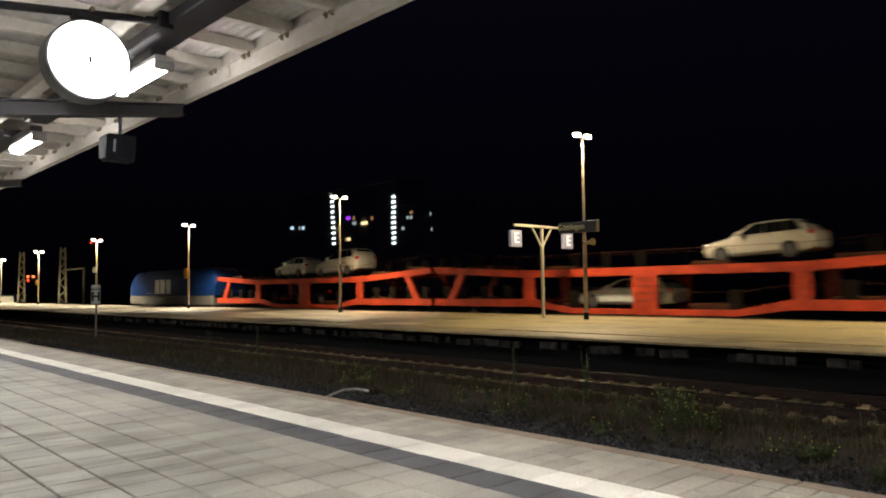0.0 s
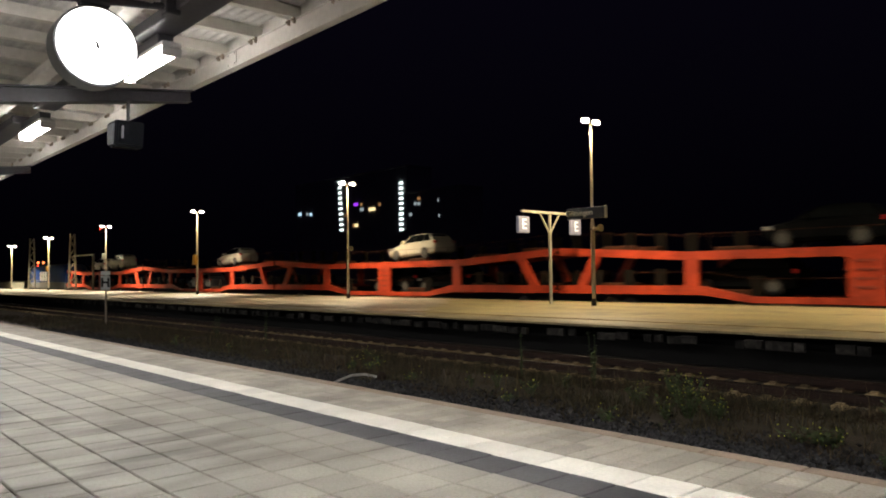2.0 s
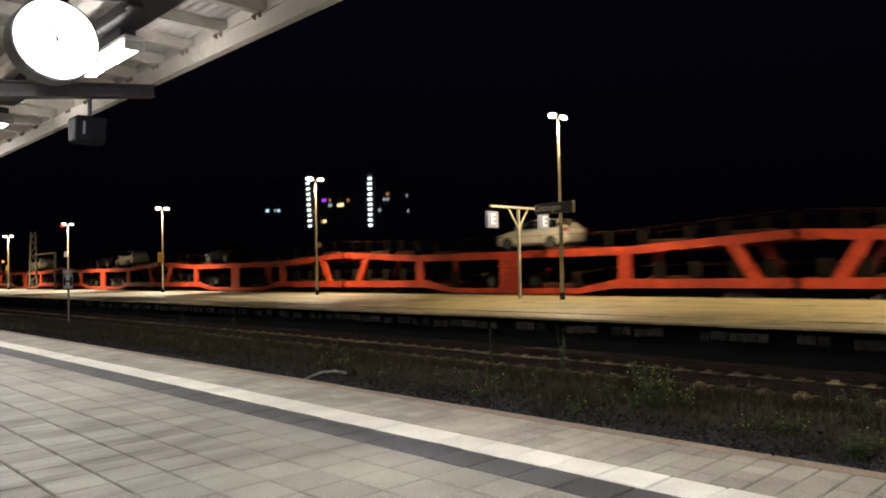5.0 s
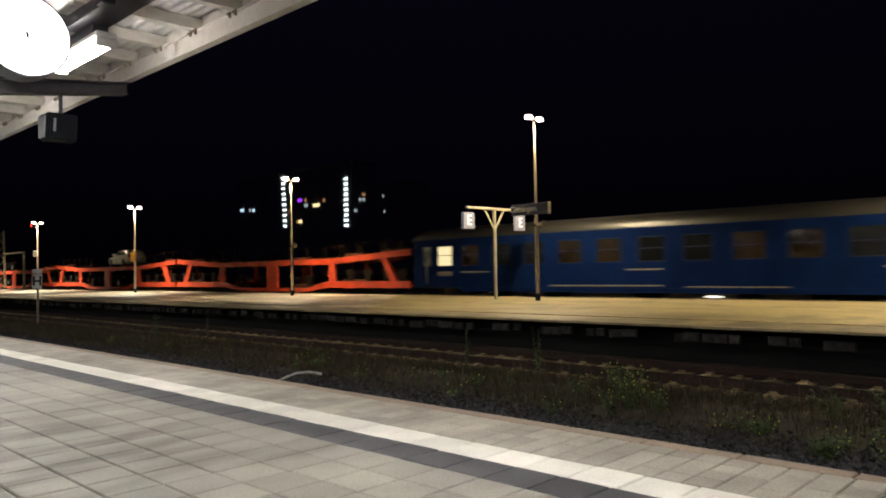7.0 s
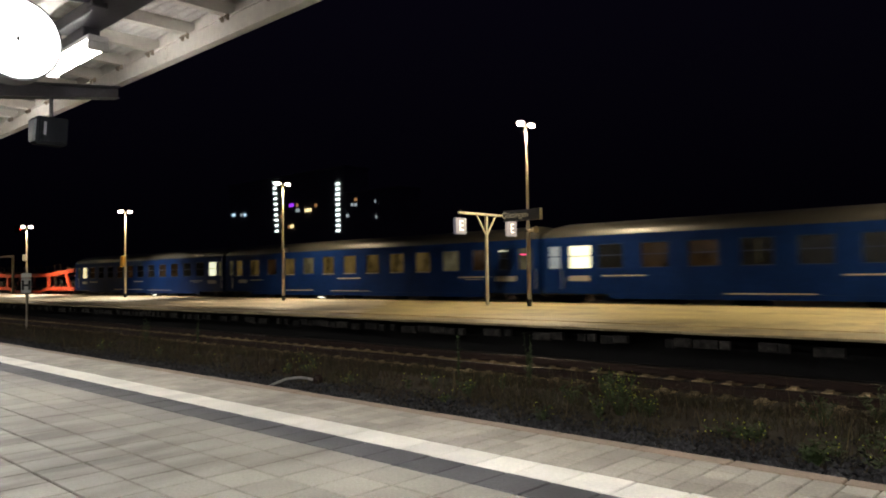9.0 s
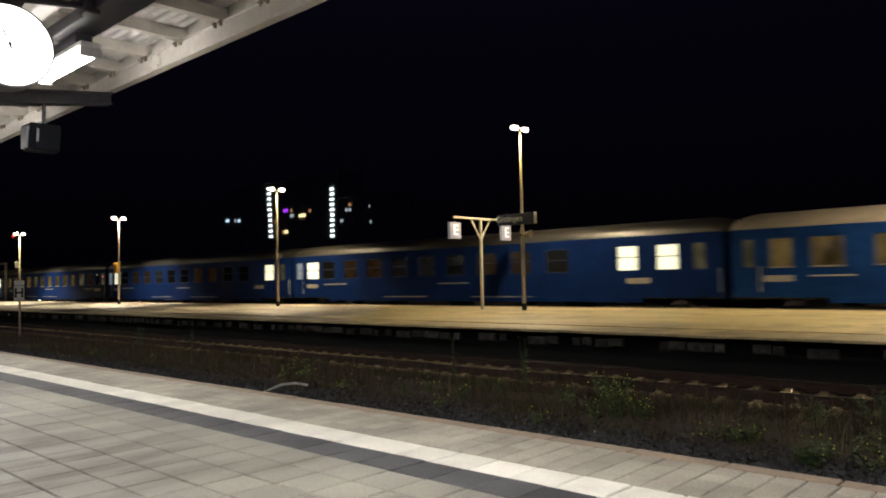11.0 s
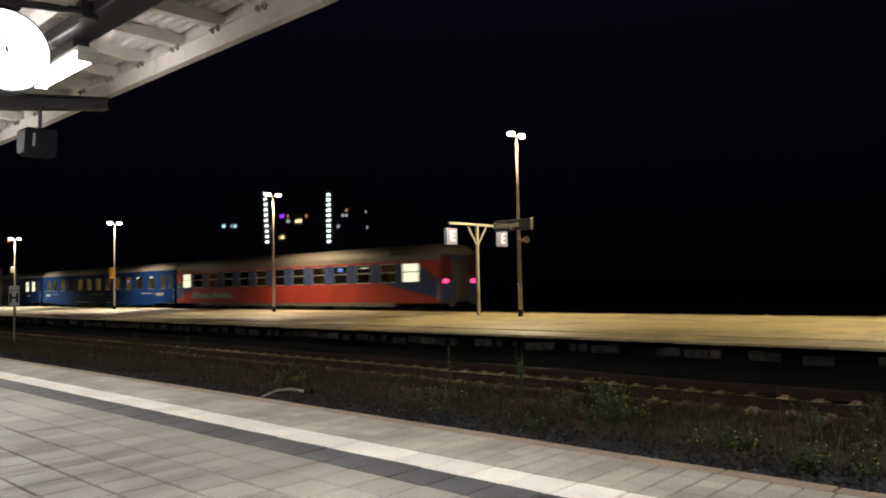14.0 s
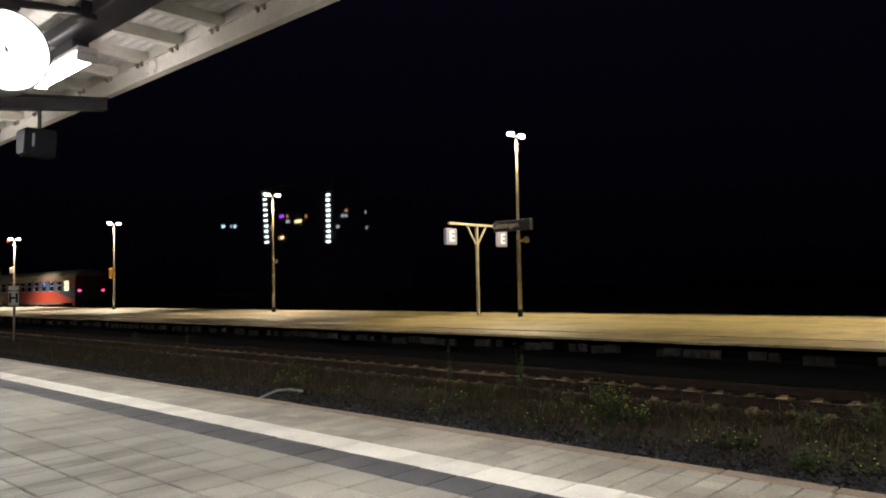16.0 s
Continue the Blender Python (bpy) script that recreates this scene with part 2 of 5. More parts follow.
def thing(name, label, category, at=(0, 0, 0), group=""):
    ob = new(name)
    ob.location = at
    return tagged(ob, label, category, group)


def words(name, text, size, material, parent, m, label="", bold=0.0):
    cu = bpy.data.curves.new(name, "FONT")
    cu.body, cu.size, cu.extrude, cu.offset, cu.align_x, cu.align_y = text, size, 0.004, bold, "CENTER", "CENTER"
    tmp = new(name + "_tmp", cu)
    me = bpy.data.meshes.new_from_object(tmp.evaluated_get(bpy.context.evaluated_depsgraph_get()))
    bpy.data.objects.remove(tmp)
    me.materials.clear()
    me.materials.append(material)
    ob = new(name, me)
    ob.parent, ob.matrix_local = parent, m
    if label:
        ob["label"] = label
    return ob


# ---- ground and platforms ----
bm = bmesh.new()
bmesh.ops.create_grid(bm, x_segments=8, y_segments=8, size=2500)
bmesh.ops.translate(bm, vec=(0, 0, -1.05), verts=bm.verts[:])
structure("ground", bm, M["ground"], "dark trackside soil reaching to the horizon", "ground")

bm = bmesh.new()
box(bm, -140, 30, -8.0, EDGE - 0.06, -1.1, -0.03)
near = structure("pavement", bm, M["joint"], "grey paved station platform with a white safety line", "platform")
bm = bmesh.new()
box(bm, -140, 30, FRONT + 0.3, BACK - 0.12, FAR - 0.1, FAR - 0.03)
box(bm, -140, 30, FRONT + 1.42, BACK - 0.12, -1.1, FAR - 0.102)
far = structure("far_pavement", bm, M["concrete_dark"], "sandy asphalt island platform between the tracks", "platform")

bm = bmesh.new()
nx, ny = 340, 24
smooth_bm = bmesh.new()
grid, grid_smooth = [], []
for i in range(nx + 1):
    col, col_smooth = [], []
    for j in range(ny + 1):
        x, y = -140 + 170 * i / nx, FRONT + 0.2 + (BACK - FRONT - 0.3) * j / ny
        z = FAR - 0.006 + 0.012 * noise.noise((x * 0.4, y * 0.4, 3)) if 0 < j < ny else FAR - 0.012
        col.append(bm.verts.new((x, y, z)))
        col_smooth.append(smooth_bm.verts.new((x, y, z)))
    grid.append(col)
    grid_smooth.append(col_smooth)
for i in range(nx):
    for j in range(ny):
        # the older, polished asphalt ends in a slanting seam
        x, y = -140 + 170 * i / nx, (BACK - FRONT) * j / ny
        b, g = (smooth_bm, grid_smooth) if x < -18.4 - 0.9 * y + 0.8 * noise.noise((y * 0.7, 0, 2)) else (bm, grid)
        b.faces.new((g[i][j], g[i + 1][j], g[i + 1][j + 1], g[i][j + 1]))
for b in (bm, smooth_bm):
    bmesh.ops.delete(b, geom=[v for v in b.verts if not v.link_faces], context="VERTS")
part("asphalt_surface", bm, M["far_paving"], far, "worn sandy asphalt", smooth=True)
part("asphalt_surface", smooth_bm, M["far_polished"], far, "older polished asphalt, lamp pools painted into its patchy colour", smooth=True)
bm = bmesh.new()
box(bm, -110, 20, 16.34, 16.5, FAR - 0.03, FAR + 0.012)
part("edge_strip", bm, M["far_coping"], far, "pale strip behind the platform edge")


# ---- tracks ----
def track(y, x0, x1, label, sleepers):
    t = thing("railway_track", label, "railway track", (0, y, 0), "tracks")
    t["kind"] = "structure"
    for side in (-0.7525, 0.7525):
        prof = ((-0.075, -0.172), (0.075, -0.172), (0.07, -0.155), (0.012, -0.14), (0.012, -0.045), (0.036, -0.035), (0.036, -0.006),
                (-0.036, -0.006), (-0.036, -0.035), (-0.012, -0.045), (-0.012, -0.14), (-0.07, -0.155))
        bm = bmesh.new()
        prism(bm, [(side + a, RAIL + b) for a, b in prof], x0, x1)
        r = part("rail", bm, M["rail"], t, "rusty steel rail")
        bm = bmesh.new()
        prism(bm, [(side + a, RAIL + b) for a, b in ((-0.034, -0.0055), (0.034, -0.0055), (0.026, 0), (-0.026, 0))], x0, x1)
        part("rail_head", bm, M["rail_head"], r, "worn bright running surface")
    bm = bmesh.new()
    prism(bm, [(-2.0, -1.08), (2.0, -1.08), (1.5, RAIL - 0.23), (-1.5, RAIL - 0.23)], x0, x1)
    part("ballast_bed", bm, M["ballast"], t, "dark ballast bed")
    bm = bmesh.new()
    slab(bm, [(-0.14, -0.42), (0.14, -0.42), (0.12, -0.262), (-0.12, -0.262)], -1.3, 1.3)
    for s in (-1, 1):
        slab(bm, [(-0.115, -0.3), (0.115, -0.3), (0.09, -0.165), (-0.09, -0.165)], min(s * 0.42, s * 1.05), max(s * 0.42, s * 1.05))
    for s in (-0.7525, 0.7525):
        for d in (-0.13, 0.13):
            box(bm, -0.06, 0.06, s + d - 0.04, s + d + 0.04, -0.175, -0.135)
    me = mesh_of("sleeper", bm, M["sleeper"])
    for k in range(sleepers):
        piece("sleeper", me, t, (1.79 - 0.5605 * k, 0, RAIL + random.uniform(-0.008, 0.004)), random.uniform(-0.012, 0.012))
    return t


track(NEAR_TRACK, -140, 30, "single railway track with concrete sleepers beside weeds", 150)
track(FAR_TRACK, -700, 300, "through track behind the island platform", 30)


# ---- canopy over the near platform ----
def roof_z(y):
    return 3.962 + 0.01 * (y - 4.02)


canopy = tagged(new("canopy"), "cream steel platform canopy with dark girders", "canopy", kind="structure")
bm = bmesh.new()
n = 332
cols = []
for k in range(n + 1):
    # folded sheet: ribs run along the platform
    y = -6.0 + 10.02 * k / n
    z = roof_z(y) + (0.014 if (k % 4) in (1, 2) else 0.0) + 0.02
    cols.append([bm.verts.new((x, y, z)) for x in (-60, 14)])
for a, b in zip(cols, cols[1:]):
    bm.faces.new((a[0], a[1], b[1], b[0]))
up = [[bm.verts.new((x, y, roof_z(y) + 0.1)) for x in (-60, 14)] for y in (-6.0, 4.02)]
bm.faces.new((up[0][0], up[1][0], up[1][1], up[0][1]))
part("roof_sheet", bm, M["deck"], canopy, "ribbed cream roof sheet")
bm = bmesh.new()
prism(bm, [(4.0, 3.635), (4.1, 3.635), (4.1, 3.65), (4.04, 3.65), (4.04, 3.835), (4.09, 3.835), (4.09, 3.85), (4.0, 3.85), (4.0, 3.835), (4.02, 3.835), (4.02, 3.65), (4.0, 3.65)], -60, 14)
part("edge_beam", bm, M["cream"], canopy, "cream edge beam")
bm = bmesh.new()
box(bm, -60, 14, 4.076, 4.09, 3.852, 4.12)
part("fascia", bm, M["cream"], canopy, "cream fascia sheet")
bm = bmesh.new()
slab(bm, [(-0.05, -0.13), (0.05, -0.13), (0.05, 0.0), (-0.05, 0.0)], -6.0, 4.07)
for v in bm.verts:
    v.co.z += roof_z(v.co.y) + 0.015
rafter = mesh_of("rafter", bm, M["cream"])
bm = bmesh.new()
for dx in (-0.06, 0.05):
    bevelled(bm, dx - 0.012, dx + 0.012, 3.965, 4.0, 3.785, 3.848, 0.006, 1)
    rod(bm, (dx, 3.975, 3.815), (dx, 3.945, 3.815), 0.011, n=6)
clip = mesh_of("bracket", bm, M["rust"])
for k in range(-9, 40):
    x = -5.94 - 0.845 * k
    piece("rafter", rafter, canopy, (x, 0, 0))
    piece("bracket", clip, canopy, (x, 0, 0))
bm = bmesh.new()
for xa, xb in ((-7.76, -3.8), (-2.2, 0.7), (2.3, 5.2), (6.8, 14), (-11.75, -8.9), (-15.9, -13.0), (-20.1, -17.2), (-24.4, -21.5), (-60, -25.8)):
    bevelled(bm, xa, xb, 2.66, 2.97, 3.58, 3.7, 0.01, 1)
part("light_trunking", bm, M["dark_steel"], canopy, "anthracite light trunking")
bm = bmesh.new()
bevelled(bm, -60, 14, 2.3, 2.47, 3.6, 3.72, 0.012, 1)
part("cable_duct", bm, M["cream"], canopy, "cream cable duct")
bm = bmesh.new()
bevelled(bm, -8.33, -8.08, 3.992, 4.0, 3.64, 3.82, 0.004, 1)
for dx in (-8.29, -8.12):
    for z in (3.67, 3.79):
        rod(bm, (dx, 3.98, z), (dx, 3.995, z), 0.014, n=6)
part("splice_plate", bm, M["cream"], canopy, "bolted splice plate")
for k in range(-2, 6):
    x = -9.47 - 8.41 * k
    bm = bmesh.new()
    for hw, lo, hi in ((0.09, 0.0, 0.02), (0.01, 0.02, 0.9), (0.09, 0.9, 1.0)):
        pts = []
        for y, b, t in ((4.02, 3.45, 3.6), (-1.5, 2.62, 2.9), (-6.0, 3.2, 3.35)):
            pts.append((y, b + (t - b) * lo, b + (t - b) * hi))
        for (ya, ba, ta), (yb, bb, tb) in zip(pts, pts[1:]):
            v = [bm.verts.new((x + sx * hw, y, z)) for sx in (-1, 1) for y, z in ((ya, ba), (yb, bb), (yb, tb), (ya, ta))]
            for f in ((0, 1, 2, 3), (7, 6, 5, 4), (0, 4, 5, 1), (1, 5, 6, 2), (2, 6, 7, 3), (3, 7, 4, 0)):
                bm.faces.new([v[i] for i in f])
    part("girder", bm, M["dark_steel"], canopy, "tapered anthracite girder")
    bm = bmesh.new()
    bevelled(bm, x - 0.13, x + 0.13, -1.63, -1.37, -0.01, 3.79, 0.01, 1)
    bevelled(bm, x - 0.5, x + 0.5, -1.6, -1.4, 3.79, 3.9, 0.01, 1)
    part("column", bm, M["dark_steel"], canopy)


def strip_light(x, y=2.86, z=3.35):
    t = thing("strip_light", "lit white fluorescent strip light under the canopy", "lamp", (x, y, z), "strip lights under the canopy")
    bm = bmesh.new()
    bevelled(bm, -0.66, 0.66, -0.1, 0.1, 0.06, 0.12, 0.012, 1)
    part("housing", bm, M["housing"], t)
    for e in (-0.645, 0.645):
        bm = bmesh.new()
        bevelled(bm, e - 0.02, e + 0.02, -0.1, 0.1, -0.03, 0.06, 0.01, 1)
        part("end_cap", bm, M["housing"], t)
    bm = bmesh.new()
    prism(bm, [(0.105 * math.cos(a), 0.06 + 0.09 * math.sin(a)) for a in [math.pi + math.pi * k / 8 for k in range(9)]], -0.615, 0.615)
    part("tube_cover", bm, M["tube"], t, "glowing white cover", smooth=True)
    bm = bmesh.new()
    bevelled(bm, -0.6, 0.5, -0.08, 0.08, 0.122, 0.235, 0.01, 1)
    part("mounting_channel", bm, M["dark_steel"], t, "anthracite mounting channel")
    return t


STRIP = strip_light(-7.83)
for x in (-12.4, -16.4, -20.7, -25, -29.3, -33.6, -37.9, -42.2, -46.5, -50.8, -3.0, 1.5, 6.0):
    copy_thing(STRIP, pose(x, 2.86, 3.35))
for x in (-16.4, -12.4, -7.75, -3.0, 1.5, 6.0):
    copy_thing(STRIP, pose(x, -4.5, 3.26))
# the light of the tubes, sent down by their covers
for y, xs in ((2.86, (-50.8, -46.5, -42.2, -37.9, -33.6, -29.3, -25, -20.7, -16.4, -12.4, -7.75, -3.0, 1.5, 6.0)), (-4.5, (-16.4, -12.4, -7.75, -3.0, 1.5, 6.0))):
    for x in xs:
        li = bpy.data.lights.new("tube_light", "AREA")
        li.shape, li.size, li.size_y, li.energy, li.color = "RECTANGLE", 1.2, 0.12, TUBE_WATTS, COOL
        lo = new("tube_light", li)
        lo.location = (x, y, 3.3 if y > 0 else 3.215)

# station clock
clock = thing("station_clock", "round illuminated double-sided station clock hanging from a pipe", "clock", (-6.65, 1.97, 3.093))
bm = bmesh.new()
rod(bm, (-0.105, 0, 0), (0.105, 0, 0), 0.343, n=48)
part("case", bm, M["clock_rim"], clock, "grey metal case", smooth=True)
for s in (-1, 1):
    bm = bmesh.new()
    rod(bm, (s * 0.1055, 0, 0), (s * 0.115, 0, 0), 0.322, n=48)
    face = part("clock_face", bm, M["clock_face"], clock, "glowing white dial", smooth=True)
    for ang, ln, w in ((115, 0.17, 0.012), (-100, 0.25, 0.009)):
        bm = bmesh.new()
        a = radians(ang)
        beam(bm, (s * 0.117, -0.05 * math.cos(a), -0.05 * math.sin(a)), (s * 0.117, ln * math.cos(a), ln * math.sin(a)), w, w)
        part("clock_hand", bm, M["black"], face)
    bm = bmesh.new()
    rod(bm, (s * 0.115, 0, 0), (s * 0.122, 0, 0), 0.015, n=16)
    part("hub", bm, M["housing"], face)
    for k in range(12):
        a = radians(30 * k)
        bm = bmesh.new()
        beam(bm, (s * 0.1165, 0.28 * math.cos(a), 0.28 * math.sin(a)), (s * 0.1165, 0.31 * math.cos(a), 0.31 * math.sin(a)), 0.012, 0.006)
        part("hour_mark", bm, M["black"], face)
bm = bmesh.new()
rod(bm, (0, 0, 0.36), (0, 0, 0.45), 0.03)
bevelled(bm, -0.06, 0.06, -0.12, 0.12, 0.365, 0.41, 0.01, 1)
part("hanger", bm, M["dark_steel"], clock, "dark hanger")
bm = bmesh.new()
rod(bm, (0.06, 0.02, 0.45), (0.1, 0.02, 0.45), 0.022, n=8)
part("bolt", bm, M["rust"], clock, "rusty bolt")
bm = bmesh.new()
rod(bm, (0, -2.6, 0.08), (0, 0.75, 0.53), 0.035)
bevelled(bm, -0.07, 0.07, 0.6, 0.74, 0.44, 0.6, 0.01, 1)
part("pipe", bm, M["dark_steel"], clock, "dark carrying pipe")

# loudspeaker under the girder
sp = thing("loudspeaker", "dark grey box loudspeaker hanging from the dark girder", "loudspeaker", (-9.47, 3.22, 2.9))
bm = bmesh.new()
slab(bm, [(-0.16, 0.17), (0.16, 0.17), (0.1, -0.15), (-0.1, -0.15)], -0.2, 0.15)
bmesh.ops.bevel(bm, geom=bm.edges[:], offset=0.015, segments=2, affect="EDGES")
part("case", bm, M["speaker"], sp, "dark grey plastic case")
bm = bmesh.new()
slab(bm, [(0.15, 0.14), (0.168, 0.14), (0.118, -0.12), (0.1, -0.12)], -0.16, 0.12)
part("grille", bm, M["speaker"], sp)
# added pale plate: the highlight on the left side is put into its colour
bm = bmesh.new()
slab(bm, [(-0.1, 0.13), (0.12, 0.13), (0.08, -0.12), (-0.08, -0.12)], -0.222, -0.202)
part("side_cap", bm, M["speaker_pale"], sp, "pale plate for the lit left side")
bm = bmesh.new()
slab(bm, [(0.165, 0.1), (0.173, 0.1), (0.15, -0.05), (0.142, -0.05)], -0.13, -0.105)
part("grille_bar", bm, M["speaker_pale"], sp, "pale bar beside the grille")
bm = bmesh.new()
rod(bm, (0, 0.0, 0.16), (0, 0.0, 0.46), 0.022)
part("rod", bm, M["dark_steel"], sp)


# ---- lamp posts of the island platform ----
def lamp_post(x, y, height, watts, cone, lean=0, group="lamp posts along the island platform"):
    t = thing("street_lamp", "slim pale twin-headed platform lamp post, lit", "street lamp", (x, y, FAR), group)
    bm = bmesh.new()
    rod(bm, (0, 0, 0), (0, 0, height * 0.45), 0.085, 0.08, 14)
    rod(bm, (0, 0, height * 0.45), (0, 0, height - 0.1), 0.06, 0.045, 14)
    part("post", bm, M["pole"], t, smooth=True)
    bm = bmesh.new()
    rod(bm, (0, 0, 0), (0, 0, 0.28), 0.1, 0.1, 14)
    part("base_sleeve", bm, M["black"], t, "black base sleeve", smooth=True)
    bm = bmesh.new()
    rod(bm, (0, -0.4, height - 0.05), (0, 0.4, height - 0.05), 0.03, n=8)
    part("cross_arm", bm, M["pole"], t)
    for s in (-1, 1):
        bm = bmesh.new()
        bmesh.ops.create_uvsphere(bm, u_segments=16, v_segments=8, radius=0.5)
        for v in bm.verts:
            v.co = Vector((v.co.x * 0.32, s * 0.34 + v.co.y * 0.42, height + 0.06 + max(v.co.z, 0) * 0.16))
        head = part("lamp_head", bm, M["housing"], t, "flat lamp head", smooth=True)
        bm = bmesh.new()
        bmesh.ops.create_uvsphere(bm, u_segments=16, v_segments=8, radius=0.5)
        for v in bm.verts:
            v.co = Vector((v.co.x * 0.26, s * 0.34 + v.co.y * 0.34, height - 0.0 + v.co.z * 0.15))
        part("lens", bm, M["lamp_glass"], head, "glowing lens", smooth=True)
    li = bpy.data.lights.new("lamp_light", "SPOT")
    li.energy, li.color, li.shadow_soft_size, li.spot_size, li.spot_blend = LAMP_WATTS * watts, PALE if lean > 5 else WARM, 0.35, radians(cone), 0.75
    lo = new("lamp_light", li)
    lo.location = (x, y, FAR + height - 0.26)
    lo.rotation_euler = (radians(-lean), 0, 0)
    return t


# x, y, height, brightness, width of the cone, lean of the heads towards the near edge
POSTS = [(-17.3, 23.3, 7.12, 1.0, 150), (-34.4, 23.7, 6.45, 1.1, 134), (-54.3, 23.6, 6.3, 1.75, 126, 7), (-75.2, 23.5, 6.35, 2.6, 124, 9), (-95.8, 23.5, 6.15, 3.1, 124, 9), (-114.5, 23.5, 5.9, 3.1, 124, 9), (-3.0, 23.3, 7.1, 1.15, 150), (12, 23.3, 7.1, 0.9, 150)]
posts = [lamp_post(*p) for p in POSTS]


def on_post(name, i, z, label, category, material, size, dy=-0.18):
    x, y = POSTS[i][:2]
    t = thing(name, label, category, (x, y, z))
    w, d, hh = size
    bm = bmesh.new()
    bevelled(bm, -w / 2, w / 2, dy - d / 2, dy + d / 2, -hh / 2, hh / 2, 0.02, 2)
    part("case", bm, material, t)
    bm = bmesh.new()
    rod(bm, (0, dy, hh / 2 - 0.03), (0, 0, hh / 2 - 0.03), 0.02, n=6)
    part("clamp", bm, M["black"], t)
    return t


on_post("fire_call_box", 2, 2.5, "yellow box clamped to a lamp post", "box", M["yellow_box"], (0.5, 0.2, 0.75))
on_post("information_board", 3, 3.35, "small white board clamped to a lamp post", "sign", M["board_white"], (1.1, 0.06, 0.55))
on_post("yellow_notice_box", 4, 2.4, "small yellow box on a lamp post", "box", M["yellow_box"], (0.5, 0.2, 0.6))
for i, z in ((0, 2.8), (1, 2.6)):
    x, y = POSTS[i][:2]
    t = thing("loudspeaker", "small beige horn loudspeaker on a lamp post", "loudspeaker", (x, y, z), "horn loudspeakers on lamp posts")
    bm = bmesh.new()
    rod(bm, (0.08, -0.05, 0), (0.3, -0.1, 0.02), 0.06, 0.07, 12)
    rod(bm, (0.3, -0.1, 0.02), (0.5, -0.14, 0.03), 0.07, 0.14, 12)
    part("horn", bm, M["pole"], t, smooth=True)
    bm = bmesh.new()
    box(bm, -0.1, 0.1, -0.1, 0.1, -0.03, 0.03)
    part("clamp", bm, M["black"], t)

# platform section sign: transverse bar with two hanging boards
ep = thing("section_sign", "cream T-shaped post with two hanging white letter boards", "sign", (-19.8, 23.75, FAR))
bm = bmesh.new()
bevelled(bm, -0.055, 0.055, -0.055, 0.055, 0, 3.78, 0.012, 1)
part("post", bm, M["pole_cream"], ep)
bm = bmesh.new()
bevelled(bm, -0.05, 0.05, -1.75, 1.62, 3.72, 3.82, 0.012, 1)
part("cross_bar", bm, M["pole_cream"], ep)
for s in (-1, 1):
    bm = bmesh.new()
    beam(bm, (0, s * 0.05, 2.95), (0, s * 0.62, 3.73), 0.055, 0.06)
    part("brace", bm, M["pole_cream"], ep)
for y in (-1.65, 1.68):
    bm = bmesh.new()
    bevelled(bm, -0.07, 0.07, y - 0.33, y + 0.33, 2.9, 3.56, 0.03, 2)
    brd = part("letter_board", bm, M["sign_white"], ep, "white letter board")
    for s in (-1, 1):
        words("letter", "E", 0.6, M["sign_letter"], brd, Matrix.Translation((s * 0.074, y + 0.0, 3.23)) @ Matrix.Rotation(radians(90 * s), 4, "Z") @ Matrix.Rotation(radians(90), 4, "X"))
    bm = bmesh.new()
    rod(bm, (0, y, 3.55), (0, y, 3.72), 0.02, n=6)
    part("hanger", bm, M["black"], ep)

# station name board on the first lamp post
nb = thing("name_board", "dark blue station name board with pale letters", "sign", (-17.4, 23.15, 3.44))
bm = bmesh.new()
bevelled(bm, -0.95, 0.83, -0.09, 0.05, -0.23, 0.2, 0.01, 1)
brd = part("board", bm, M["name_board"], nb)
bm = bmesh.new()
bevelled(bm, 0.835, 0.87, -0.1, 0.06, -0.24, 0.21, 0.008, 1)
part("end_cap", bm, M["board_white"], nb, "pale end cap")
words("letter", "Göttingen", 0.32, M["name_text"], brd, Matrix.Translation((-0.35, -0.095, 0.0)) @ Matrix.Rotation(radians(90), 4, "X"))

# stop board by the near track
hb = thing("stop_board", "white board with a black H on a thin grey post", "sign", (-35.3, 11.04, -1.0))
bm = bmesh.new()
rod(bm, (0, 0, 0), (0, 0, 2.55), 0.045, n=10)
part("post", bm, M["pole"], hb)
bm = bmesh.new()
bevelled(bm, -0.21, 0.21, -0.07, -0.04, 1.62, 2.26, 0.02, 1)
bevelled(bm, -0.21, 0.21, -0.07, -0.04, 2.29, 2.48, 0.02, 1)
brd = part("board", bm, M["board_white"], hb)
tw = Matrix.Rotation(radians(90), 4, "X")
words("letter", "H", 0.56, M["black"], brd, Matrix.Translation((0, -0.075, 1.94)) @ tw, bold=0.02)
hb.rotation_euler = (0, 0, radians(50))

